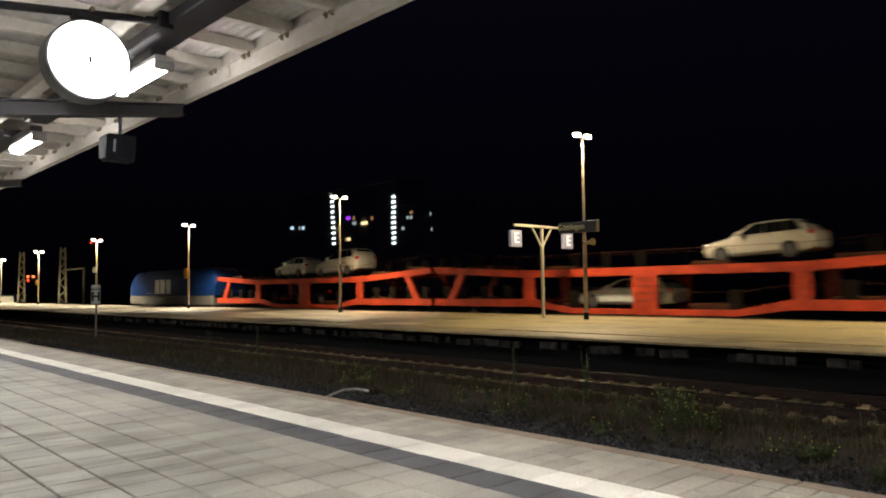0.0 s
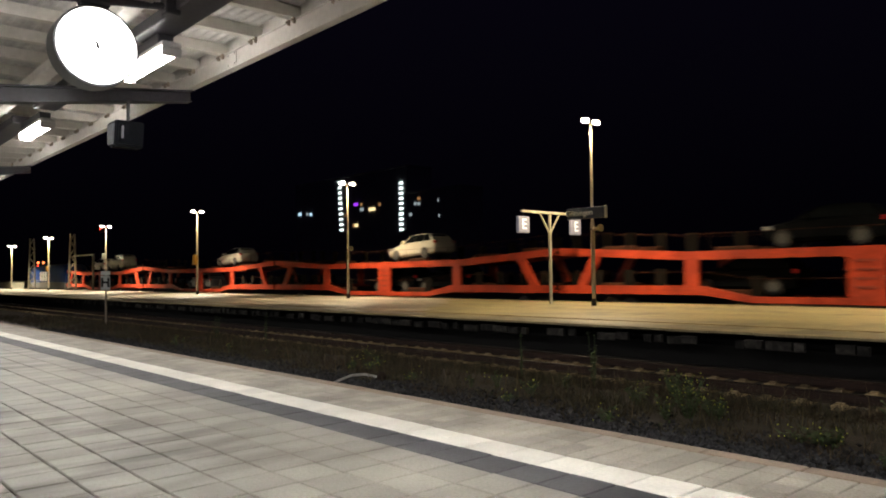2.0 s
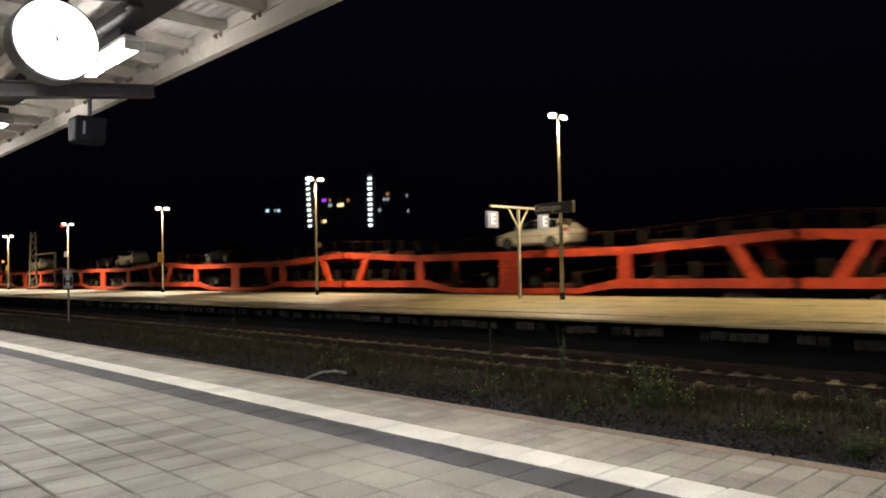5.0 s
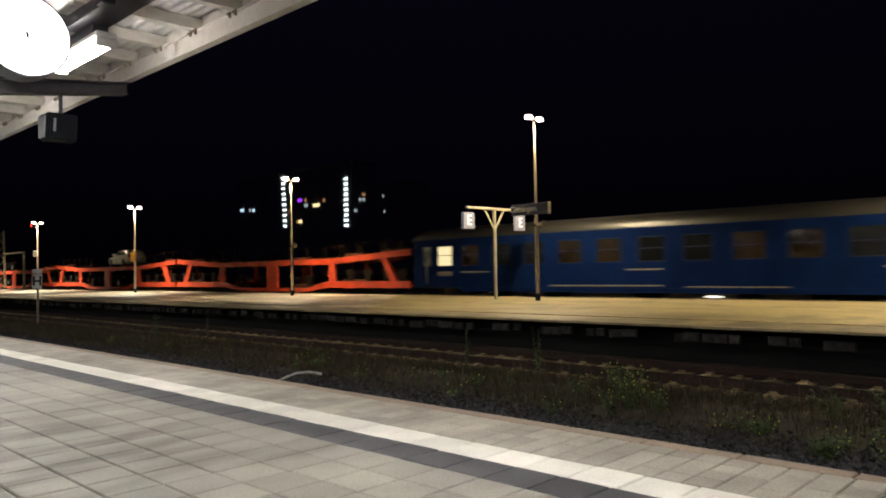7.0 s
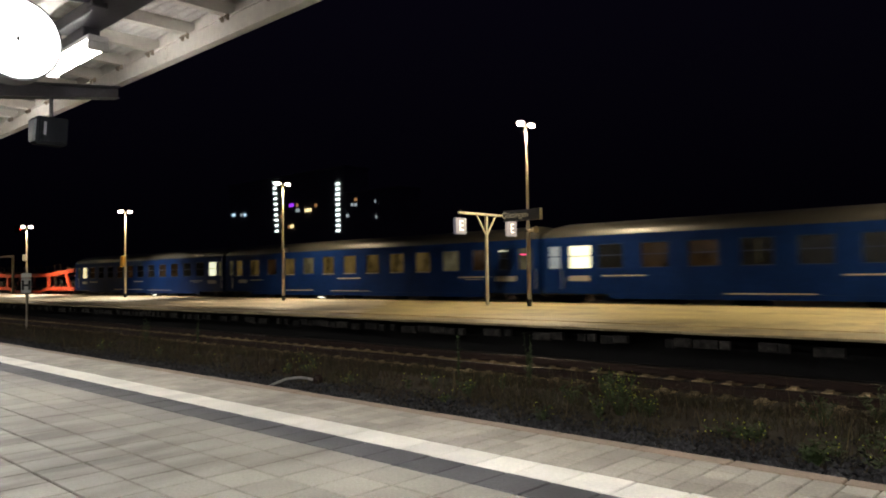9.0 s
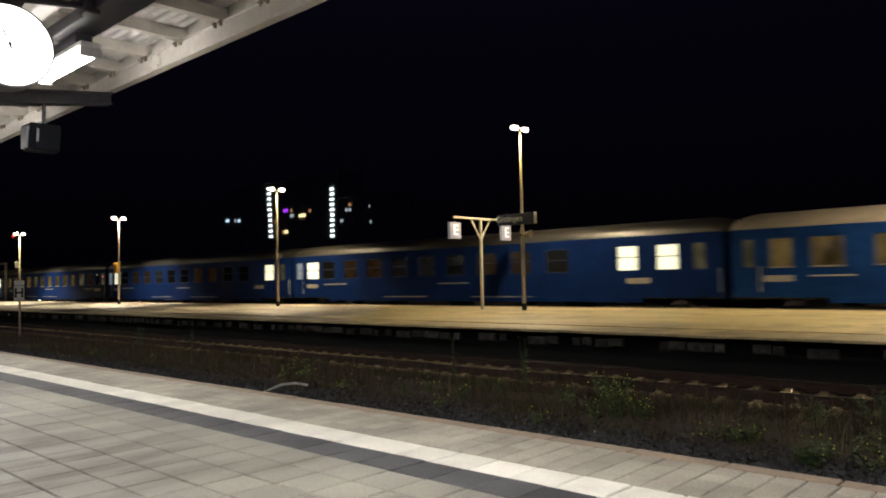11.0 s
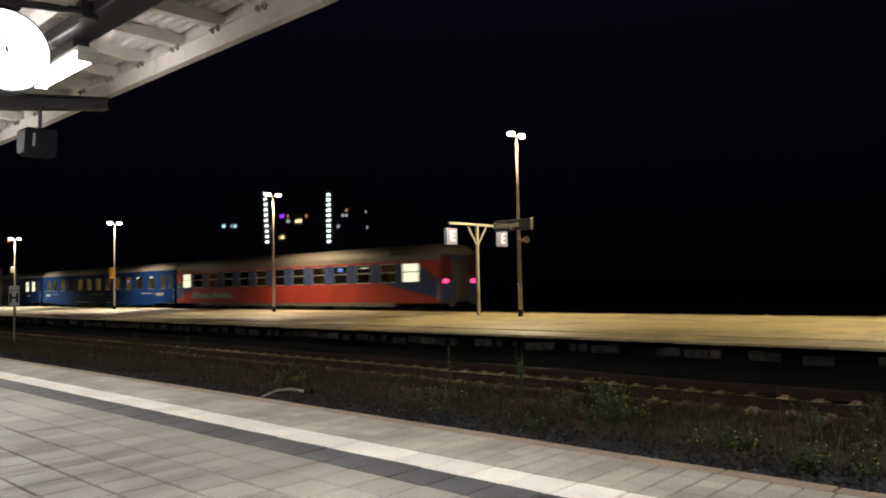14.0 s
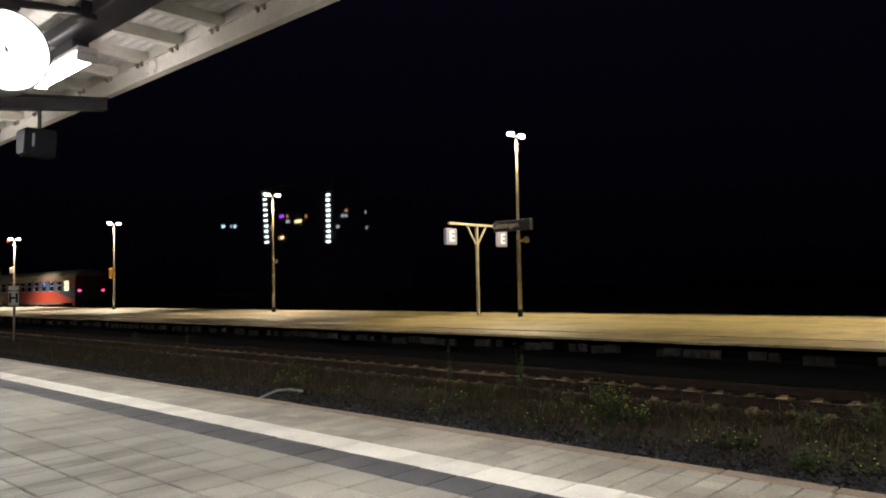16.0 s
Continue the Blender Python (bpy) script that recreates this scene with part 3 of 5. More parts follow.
# ---- far things in the dark ----
def lattice_mast(x, y, height, w=0.42):
    t = thing("catenary_mast", "pale steel lattice mast standing on the island platform", "mast", (x, y, FAR), "lattice masts")
    for sx in (-1, 1):
        for sy in (-1, 1):
            bm = bmesh.new()
            beam(bm, (sx * 0.22, sy * w, 0), (sx * 0.14, sy * w * 0.55, height), 0.09, 0.09)
            part("leg", bm, M["mast"], t)
    steps = int(height / 0.8)
    for sx in (-0.2, 0.2):
        for k in range(steps):
            s = 1 if k % 2 else -1
            f0, f1 = 1 - 0.45 * k / steps, 1 - 0.45 * (k + 1) / steps
            bm = bmesh.new()
            beam(bm, (sx, -s * w * f0, height * k / steps), (sx, s * w * f1, height * (k + 1) / steps), 0.05, 0.06)
            part("lacing_bar", bm, M["mast"], t)
    bm = bmesh.new()
    bevelled(bm, -0.4, 0.4, -0.62, 0.62, 0.0, 0.12, 0.03, 1)
    part("footing", bm, M["concrete_dark"], t)
    return t


lattice_mast(-112.4, 25.5, 6.9, 0.42)
lattice_mast(-93.6, 25.5, 6.6, 0.42)
g = thing("signal_gantry", "thin grey post with a cross arm to the mast", "gantry", (-86.15, 25.6, FAR))
bm = bmesh.new()
rod(bm, (0, 0, 0), (0, 0, 4.05), 0.12, n=10)
part("post", bm, M["mast"], g)
bm = bmesh.new()
beam(bm, (0, 0, 3.97), (-7.5, 0, 3.97), 0.12, 0.16)
part("cross_arm", bm, M["mast"], g)


def signal(at, offsets, label):
    t = thing("railway_signal", label, "signal", at, "railway signals")
    bm = bmesh.new()
    bevelled(bm, -0.2, 0.0, -1.2, 1.2, -0.9, 0.9, 0.05, 1)
    part("screen", bm, M["black"], t)
    bm = bmesh.new()
    rod(bm, (-0.1, 0, -at[2] - 1.05), (-0.1, 0, -0.8), 0.09, n=8)
    part("post", bm, M["black"], t)
    for y, z, m, r in offsets:
        bm = bmesh.new()
        rod(bm, (0.0, y, z), (0.05, y, z), r, n=12)
        part("lamp", bm, M[m], t)
    return t


M["orange_light"] = mat("orange_signal_light", (0.5, 0.1, 0.02), 0.4, vary=0.02, bump=0, glow=(1, 0.25, 0.08), power=3)
signal((-190, 58, 13.4), [(0, 0, "red_light", 0.18)], "dark signal with one red light")
signal((-240, 57, 5.6), [(-0.9, 0.5, "orange_light", 0.32), (0.5, 0.5, "orange_light", 0.32), (-0.9, -0.6, "red_light", 0.3)], "dark signal with a group of red lights")

# apartment tower with lit stairwells
GLOW = {
    "stair": mat("lit_stairwell_glass", (0.5, 0.5, 0.5), 0.3, vary=0.05, bump=0, glow=(0.85, 1.0, 1.0), power=3.6),
    "yellow": mat("lit_yellow_room", (0.5, 0.5, 0.4), 0.3, vary=0.05, bump=0, glow=(1.0, 0.78, 0.4), power=1.5),
    "orange": mat("lit_orange_room", (0.5, 0.4, 0.3), 0.3, vary=0.05, bump=0, glow=(1.0, 0.5, 0.2), power=0.32),
    "purple": mat("lit_purple_room", (0.3, 0.2, 0.5), 0.3, vary=0.05, bump=0, glow=(0.4, 0.05, 1.0), power=1.1),
    "blue": mat("lit_cool_room", (0.4, 0.5, 0.6), 0.3, vary=0.05, bump=0, glow=(0.55, 0.8, 1.0), power=1.2),
    "pale": mat("dim_pale_room", (0.4, 0.4, 0.4), 0.3, vary=0.05, bump=0, glow=(0.6, 0.7, 0.75), power=0.5),
}
TY = 250.0
tower = thing("apartment_building", "dark high apartment tower with two columns of lit stairwell windows", "building", (-341, TY, -1.05))
bm = bmesh.new()
bevelled(bm, -82, 34, 0.4, 18, 0, 61, 0.3, 1)
part("wall", bm, M["tower"], tower)
bm = bmesh.new()
bevelled(bm, -82.5, 34.5, 0, 18.5, 61, 62, 0.2, 1)
part("roof", bm, M["tower"], tower)
# columns: place along the front, top light, step, how many
for x, dx, top, step, count in ((-30.6, 0.22, 58.6, 3.2, 10), (28.74, 0.0, 52.3, 2.81, 10)):
    for k in range(count):
        z, xx = top - k * step, x + dx * k
        bm = bmesh.new()
        bevelled(bm, xx - 1.5, xx + 1.5, 0.1, 0.5, z - 0.42, z + 0.55, 0.08, 1)
        wdw = part("window", bm, GLOW["stair"], tower, "lit stairwell window")
        bm = bmesh.new()
        box(bm, xx - 1.9, xx + 1.9, -0.1, 0.45, z - 1.2, z - 0.98)
        part("sill", bm, M["tower"], wdw)
# other lit rooms: offset along the front, height, width, glow
for x, z, w, gl in ((-13.7, 44.0, 4.0, "purple"), (-7.7, 40.6, 3.2, "pale"), (0.6, 40.0, 3.0, "yellow"), (3.6, 40.0, 2.8, "yellow"),
                    (-8.2, 43.6, 1.6, "orange"), (9.2, 42.2, 1.8, "orange"), (-23.9, 38.2, 1.8, "orange"), (-16.2, 31.7, 2.0, "orange"), (-13.3, 31.7, 2.8, "yellow"),
                    (-76.3, 42.5, 3.6, "blue"), (-67.2, 41.9, 1.8, "pale"), (-63.0, 41.6, 2.4, "blue")):
    bm = bmesh.new()
    bevelled(bm, x - w / 2, x + w / 2, 0.1, 0.5, z - 0.85, z + 0.85, 0.05, 1)
    part("window", bm, GLOW[gl], tower, "lit room window")
low = thing("apartment_building", "dark lower apartment block with a few dim windows", "building", (-285, TY, -1.05))
bm = bmesh.new()
bevelled(bm, -21.5, 20, 0.4, 16, 0, 46, 0.3, 1)
part("wall", bm, M["tower"], low)
bm = bmesh.new()
bevelled(bm, -21.9, 20.4, 0, 16.4, 46, 47, 0.2, 1)
part("roof", bm, M["tower"], low)
for x, z, w, gl in ((-19.3, 34.6, 2.2, "pale"), (-15.4, 40.1, 1.8, "pale"), (-12.5, 39.9, 2.0, "pale"), (-12.4, 42.6, 2.2, "orange"), (2.9, 40.5, 0.7, "pale"), (3.6, 32.5, 0.8, "pale")):
    bm = bmesh.new()
    bevelled(bm, x - w / 2, x + w / 2, 0.1, 0.5, z - 0.7, z + 0.7, 0.05, 1)
    part("window", bm, GLOW[gl], low, "dim room window")

shed = thing("trackside_shed", "low pale hut on the island platform beside the lattice mast", "hut", (-122, 25.3, FAR))
bm = bmesh.new()
bevelled(bm, -5.7, 2.8, -0.8, 0.8, 0, 0.95, 0.05, 1)
part("wall", bm, M["pole_cream"], shed)
bm = bmesh.new()
bevelled(bm, -5.8, 2.9, -0.88, 0.88, 0.95, 1.03, 0.03, 1)
part("roof", bm, M["concrete_dark"], shed)


# ---- the train ----
TRAIN = {
    "blue": mat("blue_coach_paint", (0.0027, 0.0116, 0.057), 0.55, vary=0.25, scale=0.8, fine=8, bump=0.03, gloss=0.03),
    "blue_bright": mat("bright_blue_coach_paint", (0.004, 0.02, 0.08), 0.6, vary=0.25, scale=0.8, fine=8, bump=0.03, gloss=0.03),
    "blue_loco": mat("blue_engine_paint", (0.0035, 0.02, 0.09), 0.55, vary=0.2, scale=0.8, fine=8, bump=0.03, gloss=0.1),
    "roof": mat("grey_coach_roof", (0.02, 0.019, 0.017), 0.42, vary=0.3, scale=0.7, fine=6, bump=0.05, stretch=(0.3, 1, 1)),
    "roof_red": mat("beige_coach_roof", (0.115, 0.1, 0.082), 0.6, vary=0.25, scale=0.7, fine=6, bump=0.05, stretch=(0.3, 1, 1)),
    "red": mat("red_coach_paint", (0.25, 0.03, 0.02), 0.45, vary=0.2, scale=0.8, fine=8, bump=0.03, gloss=0.2),
    "dark_red": mat("dark_red_end_paint", (0.07, 0.014, 0.012), 0.5, vary=0.25, gloss=0.2),
    "end_door": mat("dull_gangway_door", (0.035, 0.033, 0.03), 0.5, vary=0.3),
    "navy": mat("navy_window_band", (0.03, 0.045, 0.11), 0.45, vary=0.2, scale=0.8, fine=8, bump=0.03, gloss=0.15),
    "under": mat("sooty_underframe", (0.025, 0.022, 0.02), 0.8, vary=0.4, scale=2, fine=20),
    "skirt": mat("grey_skirt", (0.09, 0.085, 0.075), 0.6, vary=0.3),
    "orange": mat("orange_wagon_paint", (0.45, 0.05, 0.017), 0.5, vary=0.35, scale=0.9, fine=10, bump=0.05, second=(0.27, 0.03, 0.013), gloss=0.3),
    "rung": mat("dark_orange_rung", (0.24, 0.028, 0.012), 0.6, vary=0.3),
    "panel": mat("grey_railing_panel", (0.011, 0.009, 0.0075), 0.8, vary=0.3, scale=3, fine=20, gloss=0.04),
    "deckplate": mat("rusty_deck_plate", (0.055, 0.022, 0.013), 0.8, 0.0, vary=0.4, scale=1.5, fine=20, gloss=0.08),
    "glass": mat("dark_window_glass", (0.005, 0.005, 0.005), 0.2, vary=0.2, bump=0, gloss=0.12),
    "dim": mat("dim_lit_window", (0.02, 0.016, 0.008), 0.15, vary=0.6, scale=1.7, fine=5, bump=0, stretch=(1, 1, 0.6), glow=(1.0, 0.66, 0.2), power=0.042, gloss=0.1),
    "dimmer": mat("faint_window", (0.012, 0.009, 0.006), 0.15, vary=0.6, scale=1.2, fine=5, bump=0, glow=(1.0, 0.5, 0.2), power=0.009, gloss=0.1),
    "lit": mat("bright_lit_window", (0.5, 0.5, 0.45), 0.3, vary=0.05, bump=0, glow=(0.98, 1.0, 0.72), power=0.95),
    "lit_warm": mat("warm_lit_window", (0.5, 0.45, 0.35), 0.3, vary=0.05, bump=0, glow=(1.0, 0.86, 0.48), power=0.9),
    "half": mat("half_lit_window", (0.02, 0.018, 0.012), 0.2, vary=0.6, scale=1.4, bump=0, glow=(0.9, 0.8, 0.45), power=0.04, gloss=0.1),
    "frame": mat("aluminium_window_frame", (0.32, 0.32, 0.31), 0.4, 0.6, vary=0.15),
    "frame_dark": mat("dull_blue_window_frame", (0.012, 0.02, 0.05), 0.5, vary=0.2, gloss=0.2),
    "sill": mat("dull_metal_sill", (0.13, 0.12, 0.1), 0.5, 0.2, vary=0.2),
    "text": mat("pale_lettering", (0.17, 0.16, 0.145), 0.5, vary=0.2, scale=5),
    "step_light": mat("white_step_light", (0.9, 0.9, 0.85), 0.4, vary=0.02, bump=0, glow=(1, 0.97, 0.88), power=2.2),
    "tail": mat("red_tail_lamp", (0.5, 0.02, 0.05), 0.4, vary=0.02, bump=0, glow=(1.0, 0.05, 0.2), power=3.2),
    "blue_lamp": mat("blue_reading_light", (0.1, 0.2, 0.5), 0.4, vary=0.02, bump=0, glow=(0.15, 0.3, 1.0), power=0.6),
    "pale": mat("pale_lit_window", (0.1, 0.1, 0.1), 0.3, vary=0.3, bump=0, glow=(0.6, 0.8, 0.95), power=0.22),
    "violet": mat("violet_lamp", (0.2, 0.1, 0.4), 0.4, vary=0.02, bump=0, glow=(0.6, 0.25, 1.0), power=0.5),
    "white_logo": mat("white_emblem", (0.8, 0.8, 0.8), 0.45, vary=0.05),
    "grey_loco": mat("grey_engine_skirt", (0.1, 0.095, 0.085), 0.6, vary=0.25),
    "wheel": mat("worn_wheel_steel", (0.12, 0.1, 0.09), 0.5, 0.7, vary=0.3),
}
HALF = 1.41       # half the width of a coach
SPEED, START = 22.0, 126.25   # metres a second; where the first coach's front is at the start
VEHICLES = []     # (thing, metres behind the first coach's front)


def bogie(name, x, parent, base=1.25, r=0.46):
    bm = bmesh.new()
    for s in (-1, 1):
        bevelled(bm, x - base - 0.5, x + base + 0.5, s * 1.0 - 0.07, s * 1.0 + 0.07, 0.42, 0.72, 0.03, 1)
        for w in (-base, base):
            bevelled(bm, x + w - 0.2, x + w + 0.2, s * 1.0 - 0.14, s * 1.0 + 0.14, 0.3, 0.62, 0.03, 1)
    box(bm, x - 0.3, x + 0.3, -1.0, 1.0, 0.5, 0.8)
    b = part(name, bm, TRAIN["under"], parent, "sooty bogie frame")
    for w in (-base, base):
        bm = bmesh.new()
        for s in (-0.76, 0.76):
            rod(bm, (x + w, s - 0.065, r), (x + w, s + 0.065, r), r, n=24)
        rod(bm, (x + w, -0.76, r), (x + w, 0.76, r), 0.08, n=8)
        part("wheelset", bm, TRAIN["wheel"], b)


def pane_box(bm, x, w, z0, z1, y, t=0.02):
    bevelled(bm, x - w / 2, x + w / 2, y - t, y + t, z0, z1, 0.012, 1)


SIDE0, BELT0, BELT1, SIDE1 = 0.95, 2.06, 3.07, 3.42   # heights over the rail: skirt, window band, cantrail


def coach(label, windows, colours, tail=False, group="blue coaches"):
    """windows: (place along the coach, width, glow, bars across)."""
    L = 26.1
    t = thing("railway_coach", label, "railway coach", (0, FAR_TRACK, RAIL), group)
    lower, band, cant, roof = colours
    # roof with rounded shoulders and slightly lowered ends
    bm = bmesh.new()
    arc = [(-HALF, SIDE1), (-HALF + 0.03, 3.58), (-1.22, 3.78), (-0.9, 3.93), (-0.45, 4.02), (0, 4.05), (0.45, 4.02), (0.9, 3.93), (1.22, 3.78), (HALF - 0.03, 3.58), (HALF, SIDE1)]
    rings = []
    for x, k in ((0.0, 0.62), (0.25, 0.86), (0.7, 1.0), (L - 0.7, 1.0), (L - 0.25, 0.86), (L, 0.62)):
        rings.append([bm.verts.new((x, y * (1 - 0.06 * (1 - k)), SIDE1 + (z - SIDE1) * k)) for y, z in arc])
    for a, b in zip(rings, rings[1:]):
        for i in range(len(arc) - 1):
            bm.faces.new((a[i], a[i + 1], b[i + 1], b[i]))
        bm.faces.new((a[0], b[0], b[-1], a[-1]))
    bm.faces.new(rings[0])
    bm.faces.new(rings[-1][::-1])
    part("roof", bm, roof, t, "curved sheet roof", smooth=True)
    for s in (-1, 1):
        y0, y1 = (s * HALF, s * (HALF - 0.09))
        ya, yb = min(y0, y1), max(y0, y1)
        bm = bmesh.new()
        prism(bm, [(ya, 1.02), (yb, 1.02), (yb, BELT0), (ya, BELT0)], 0, L)
        part("side_panel", bm, lower, t)
        mid = BELT1 + 0.1 if tail else SIDE1
        bm = bmesh.new()
        prism(bm, [(ya, BELT1), (yb, BELT1), (yb, mid), (ya, mid)], 0, L)
        part("cantrail", bm, cant, t)
        if tail:
            bm = bmesh.new()
            prism(bm, [(ya, mid), (yb, mid), (yb, SIDE1), (ya, SIDE1)], 0, L)
            part("roof_edge", bm, roof, t)
        cuts = [0.0]
        for x, w, gl, bars in windows:
            cuts += [x - w / 2, x + w / 2]
        cuts.append(L)
        for a, b in zip(cuts[::2], cuts[1::2]):
            if b - a > 0.01:
                bm = bmesh.new()
                box(bm, a, b, ya, yb, BELT0, BELT1)
                part("window_pillar", bm, band, t)
        for x, w, gl, bars in windows:
            bm = bmesh.new()
            pane_box(bm, x, w - 0.02, BELT0 + 0.01, BELT1 - 0.01, s * (HALF - 0.06))
            wd = part("window", bm, TRAIN[gl], t)
            bm = bmesh.new()
            yy = s * (HALF - 0.03)
            e = 0.05 if tail else 0.035
            for za, zb in ((BELT0, BELT0 + e), (BELT1 - e, BELT1)) + (((BELT0 + 0.52, BELT0 + 0.52 + e),) if bars else ()):
                box(bm, x - w / 2, x + w / 2, yy - 0.012, yy + 0.012, za, zb)
            for xa in (x - w / 2, x + w / 2 - 0.035):
                box(bm, xa, xa + 0.035, yy - 0.013, yy + 0.013, BELT0, BELT1)
            part("window_frame", bm, TRAIN["frame" if tail else "frame_dark"], wd, "thin aluminium frame" if tail else "dull blue window frame")
            if gl == "dim":
                bm = bmesh.new()
                bevelled(bm, x - w / 2, x + w / 2, s * (HALF + 0.012) - 0.014, s * (HALF + 0.012) + 0.014, BELT0 - 0.03, BELT0 + 0.02, 0.006, 1)
                part("sill", bm, TRAIN["sill"], wd, "dull metal sill")
        bm = bmesh.new()
        prism(bm, [(ya, SIDE0 - 0.12), (yb, SIDE0 - 0.12), (yb, 1.015), (ya, 1.015)], 3.2, L - 3.2)
        part("skirt", bm, TRAIN["skirt"] if tail else lower, t)
        # doors and steps at both ends
        for x in (0.55, L - 0.55):
            bm = bmesh.new()
            bevelled(bm, x - 0.38, x + 0.38, s * (HALF + 0.008) - 0.012, s * (HALF + 0.008) + 0.012, 1.03, BELT0 - 0.02, 0.01, 1)
            d = part("door", bm, lower, t)
            bm = bmesh.new()
            rod(bm, (x + 0.44, s * (HALF + 0.05), 1.2), (x + 0.44, s * (HALF + 0.05), 2.1), 0.016, n=6)
            part("grab_rail", bm, TRAIN["frame"], d)
    for x in (0.03, L - 0.03):
        bm = bmesh.new()
        box(bm, x - 0.03, x + 0.03, -HALF + 0.03, HALF - 0.03, 1.0, SIDE1)
        e = part("end_wall", bm, lower if not tail else TRAIN["navy"], t)
        bm = bmesh.new()
        o = -0.14 if x < 1 else 0.14
        bevelled(bm, x + o - 0.1, x + o + 0.1, -0.55, 0.55, 1.05, 3.2, 0.08, 2)
        part("gangway", bm, TRAIN["under"], e, "black rubber gangway")
        for y in (-0.875, 0.875):
            bm = bmesh.new()
            rod(bm, (x, y, 1.05), (x + o * 2.2, y, 1.05), 0.1, n=12)
            rod(bm, (x + o * 2.2, y, 1.05), (x + o * 2.5, y, 1.05), 0.23, n=16)
            part("buffer", bm, TRAIN["under"], e)
    bm = bmesh.new()
    box(bm, 0.1, L - 0.1, -HALF + 0.1, HALF - 0.1, 0.95, 1.05)
    for a, b in ((6.5, 8.2), (9.5, 12.5), (14.0, 16.8), (17.6, 19.2)):
        bevelled(bm, a, b, -1.25, 1.25, 0.5, 0.97, 0.05, 1)
    part("underframe", bm, TRAIN["under"], t)
    bm = bmesh.new()
    box(bm, 0.2, L - 0.2, -0.02, 0.02, 1.06, 3.3)
    part("partition", bm, TRAIN["under"], t)
    for x in (3.2, L - 3.2):
        bogie("bogie", x, t)
    return t


def marks(t, items, y=-HALF - 0.006):
    """Lettering too far off to read: bars (start, end, low, high)."""
    for a, b, lo, hi in items:
        bm = bmesh.new()
        box(bm, a, b, y - 0.003, y + 0.003, lo, hi)
        part("lettering", bm, TRAIN["text"], t, "pale lettering")


def extra(t, name, x, w, z0, z1, m, y=-HALF - 0.012):
    bm = bmesh.new()
    bevelled(bm, x - w / 2, x + w / 2, y - 0.01, y + 0.01, z0, z1, 0.006, 1)
    part(name, bm, TRAIN[m], t)


BLUE = (TRAIN["blue"], TRAIN["blue"], TRAIN["blue"], TRAIN["roof"])


def row(first, count, glow, bars=True, step=1.92):
    return [(first + step * k, 1.16 if bars else 1.06, glow[k % len(glow)], bars) for k in range(count)]


sleeper_windows = [(0.95, 0.6, "half", False), (2.2, 1.0, "lit_warm", True)] + row(3.88, 11, ["dimmer", "glass", "glass", "dimmer"], step=1.907) + [(24.65, 1.0, "lit", True), (25.65, 0.5, "half", False)]
c = coach("blue railway coach with dark compartment windows and lit ends", sleeper_windows, BLUE)
marks(c, [(1.7, 2.7, 1.58, 1.8), (3.3, 5.1, 1.73, 1.79), (12.3, 13.9, 1.73, 1.79), (21.5, 23.3, 1.72, 1.78), (22.0, 22.8, 1.62, 1.65), (8.5, 13.9, 1.09, 1.14), (14.8, 18.6, 1.05, 1.09), (24.05, 25.15, 1.55, 1.78)])
extra(c, "step_light", 15.9, 0.55, 0.68, 0.74, "step_light", -HALF + 0.02)
VEHICLES.append((c, 0.15))
day_windows = [(0.75, 0.5, "half", False), (1.75, 0.75, "dim", True)] + row(3.6, 11, ["dim", "dimmer", "dim", "half", "dim", "dim", "dim", "dim", "dim", "half", "dimmer"], False) + [(24.2, 0.6, "glass", True), (25.4, 0.75, "half", False)]
c = coach("blue railway coach with dim yellow compartment windows", day_windows, BLUE)
marks(c, [(1.7, 2.7, 1.58, 1.8), (3.1, 4.6, 1.73, 1.79), (12.1, 14.1, 1.76, 1.83), (21.4, 23.4, 1.74, 1.8), (21.9, 22.9, 1.65, 1.68), (23.7, 24.9, 1.56, 1.8), (6.6, 9.8, 1.09, 1.14), (11.5, 15.0, 1.07, 1.11)])
extra(c, "step_light", 10.6, 0.55, 0.68, 0.74, "step_light", -HALF + 0.02)
extra(c, "ceiling_light", 24.0, 0.7, 2.93, 2.97, "lit", -HALF + 0.02)
extra(c, "ceiling_light", 22.0, 0.4, 2.88, 2.92, "half", -HALF + 0.02)
extra(c, "reading_light", 25.3, 0.35, 2.74, 2.77, "tail", -HALF + 0.02)
VEHICLES.append((c, 26.55))
for k, lab in ((2, "blue railway coach with dark windows and a brightly lit end"), (3, "blue railway coach with a dim row of windows and lit ends")):
    ends = [(23.8, 1.0, "lit", True), (25.2, 0.5, "half", False)] if k == 2 else [(22.25, 0.9, "lit", True), (23.95, 0.9, "lit", True), (25.2, 0.5, "half", False)]
    w = [(0.57, 0.62, "pale", True), (1.85, 1.1, "lit", True)] + row(3.3, 10, ["glass", "dimmer", "dimmer", "glass", "glass"], True, 1.95)[:10 if k == 2 else 9] + ends
    c = coach(lab, w, BLUE)
    marks(c, [(1.3, 2.3, 1.55, 1.78), (2.9, 4.9, 1.73, 1.79), (11.9, 13.9, 1.67, 1.73), (22.2, 23.2, 1.56, 1.78), (8.0, 11.1, 1.03, 1.08), (14.0, 17.6, 1.03, 1.07)])
    if k == 2:
        extra(c, "door_lamp", 9.2, 0.06, 2.15, 2.98, "half", -HALF + 0.02)
        extra(c, "reading_light", 22.8, 0.5, 2.3, 2.6, "violet", -HALF + 0.02)
    VEHICLES.append((c, 26.4 * k + 0.15))
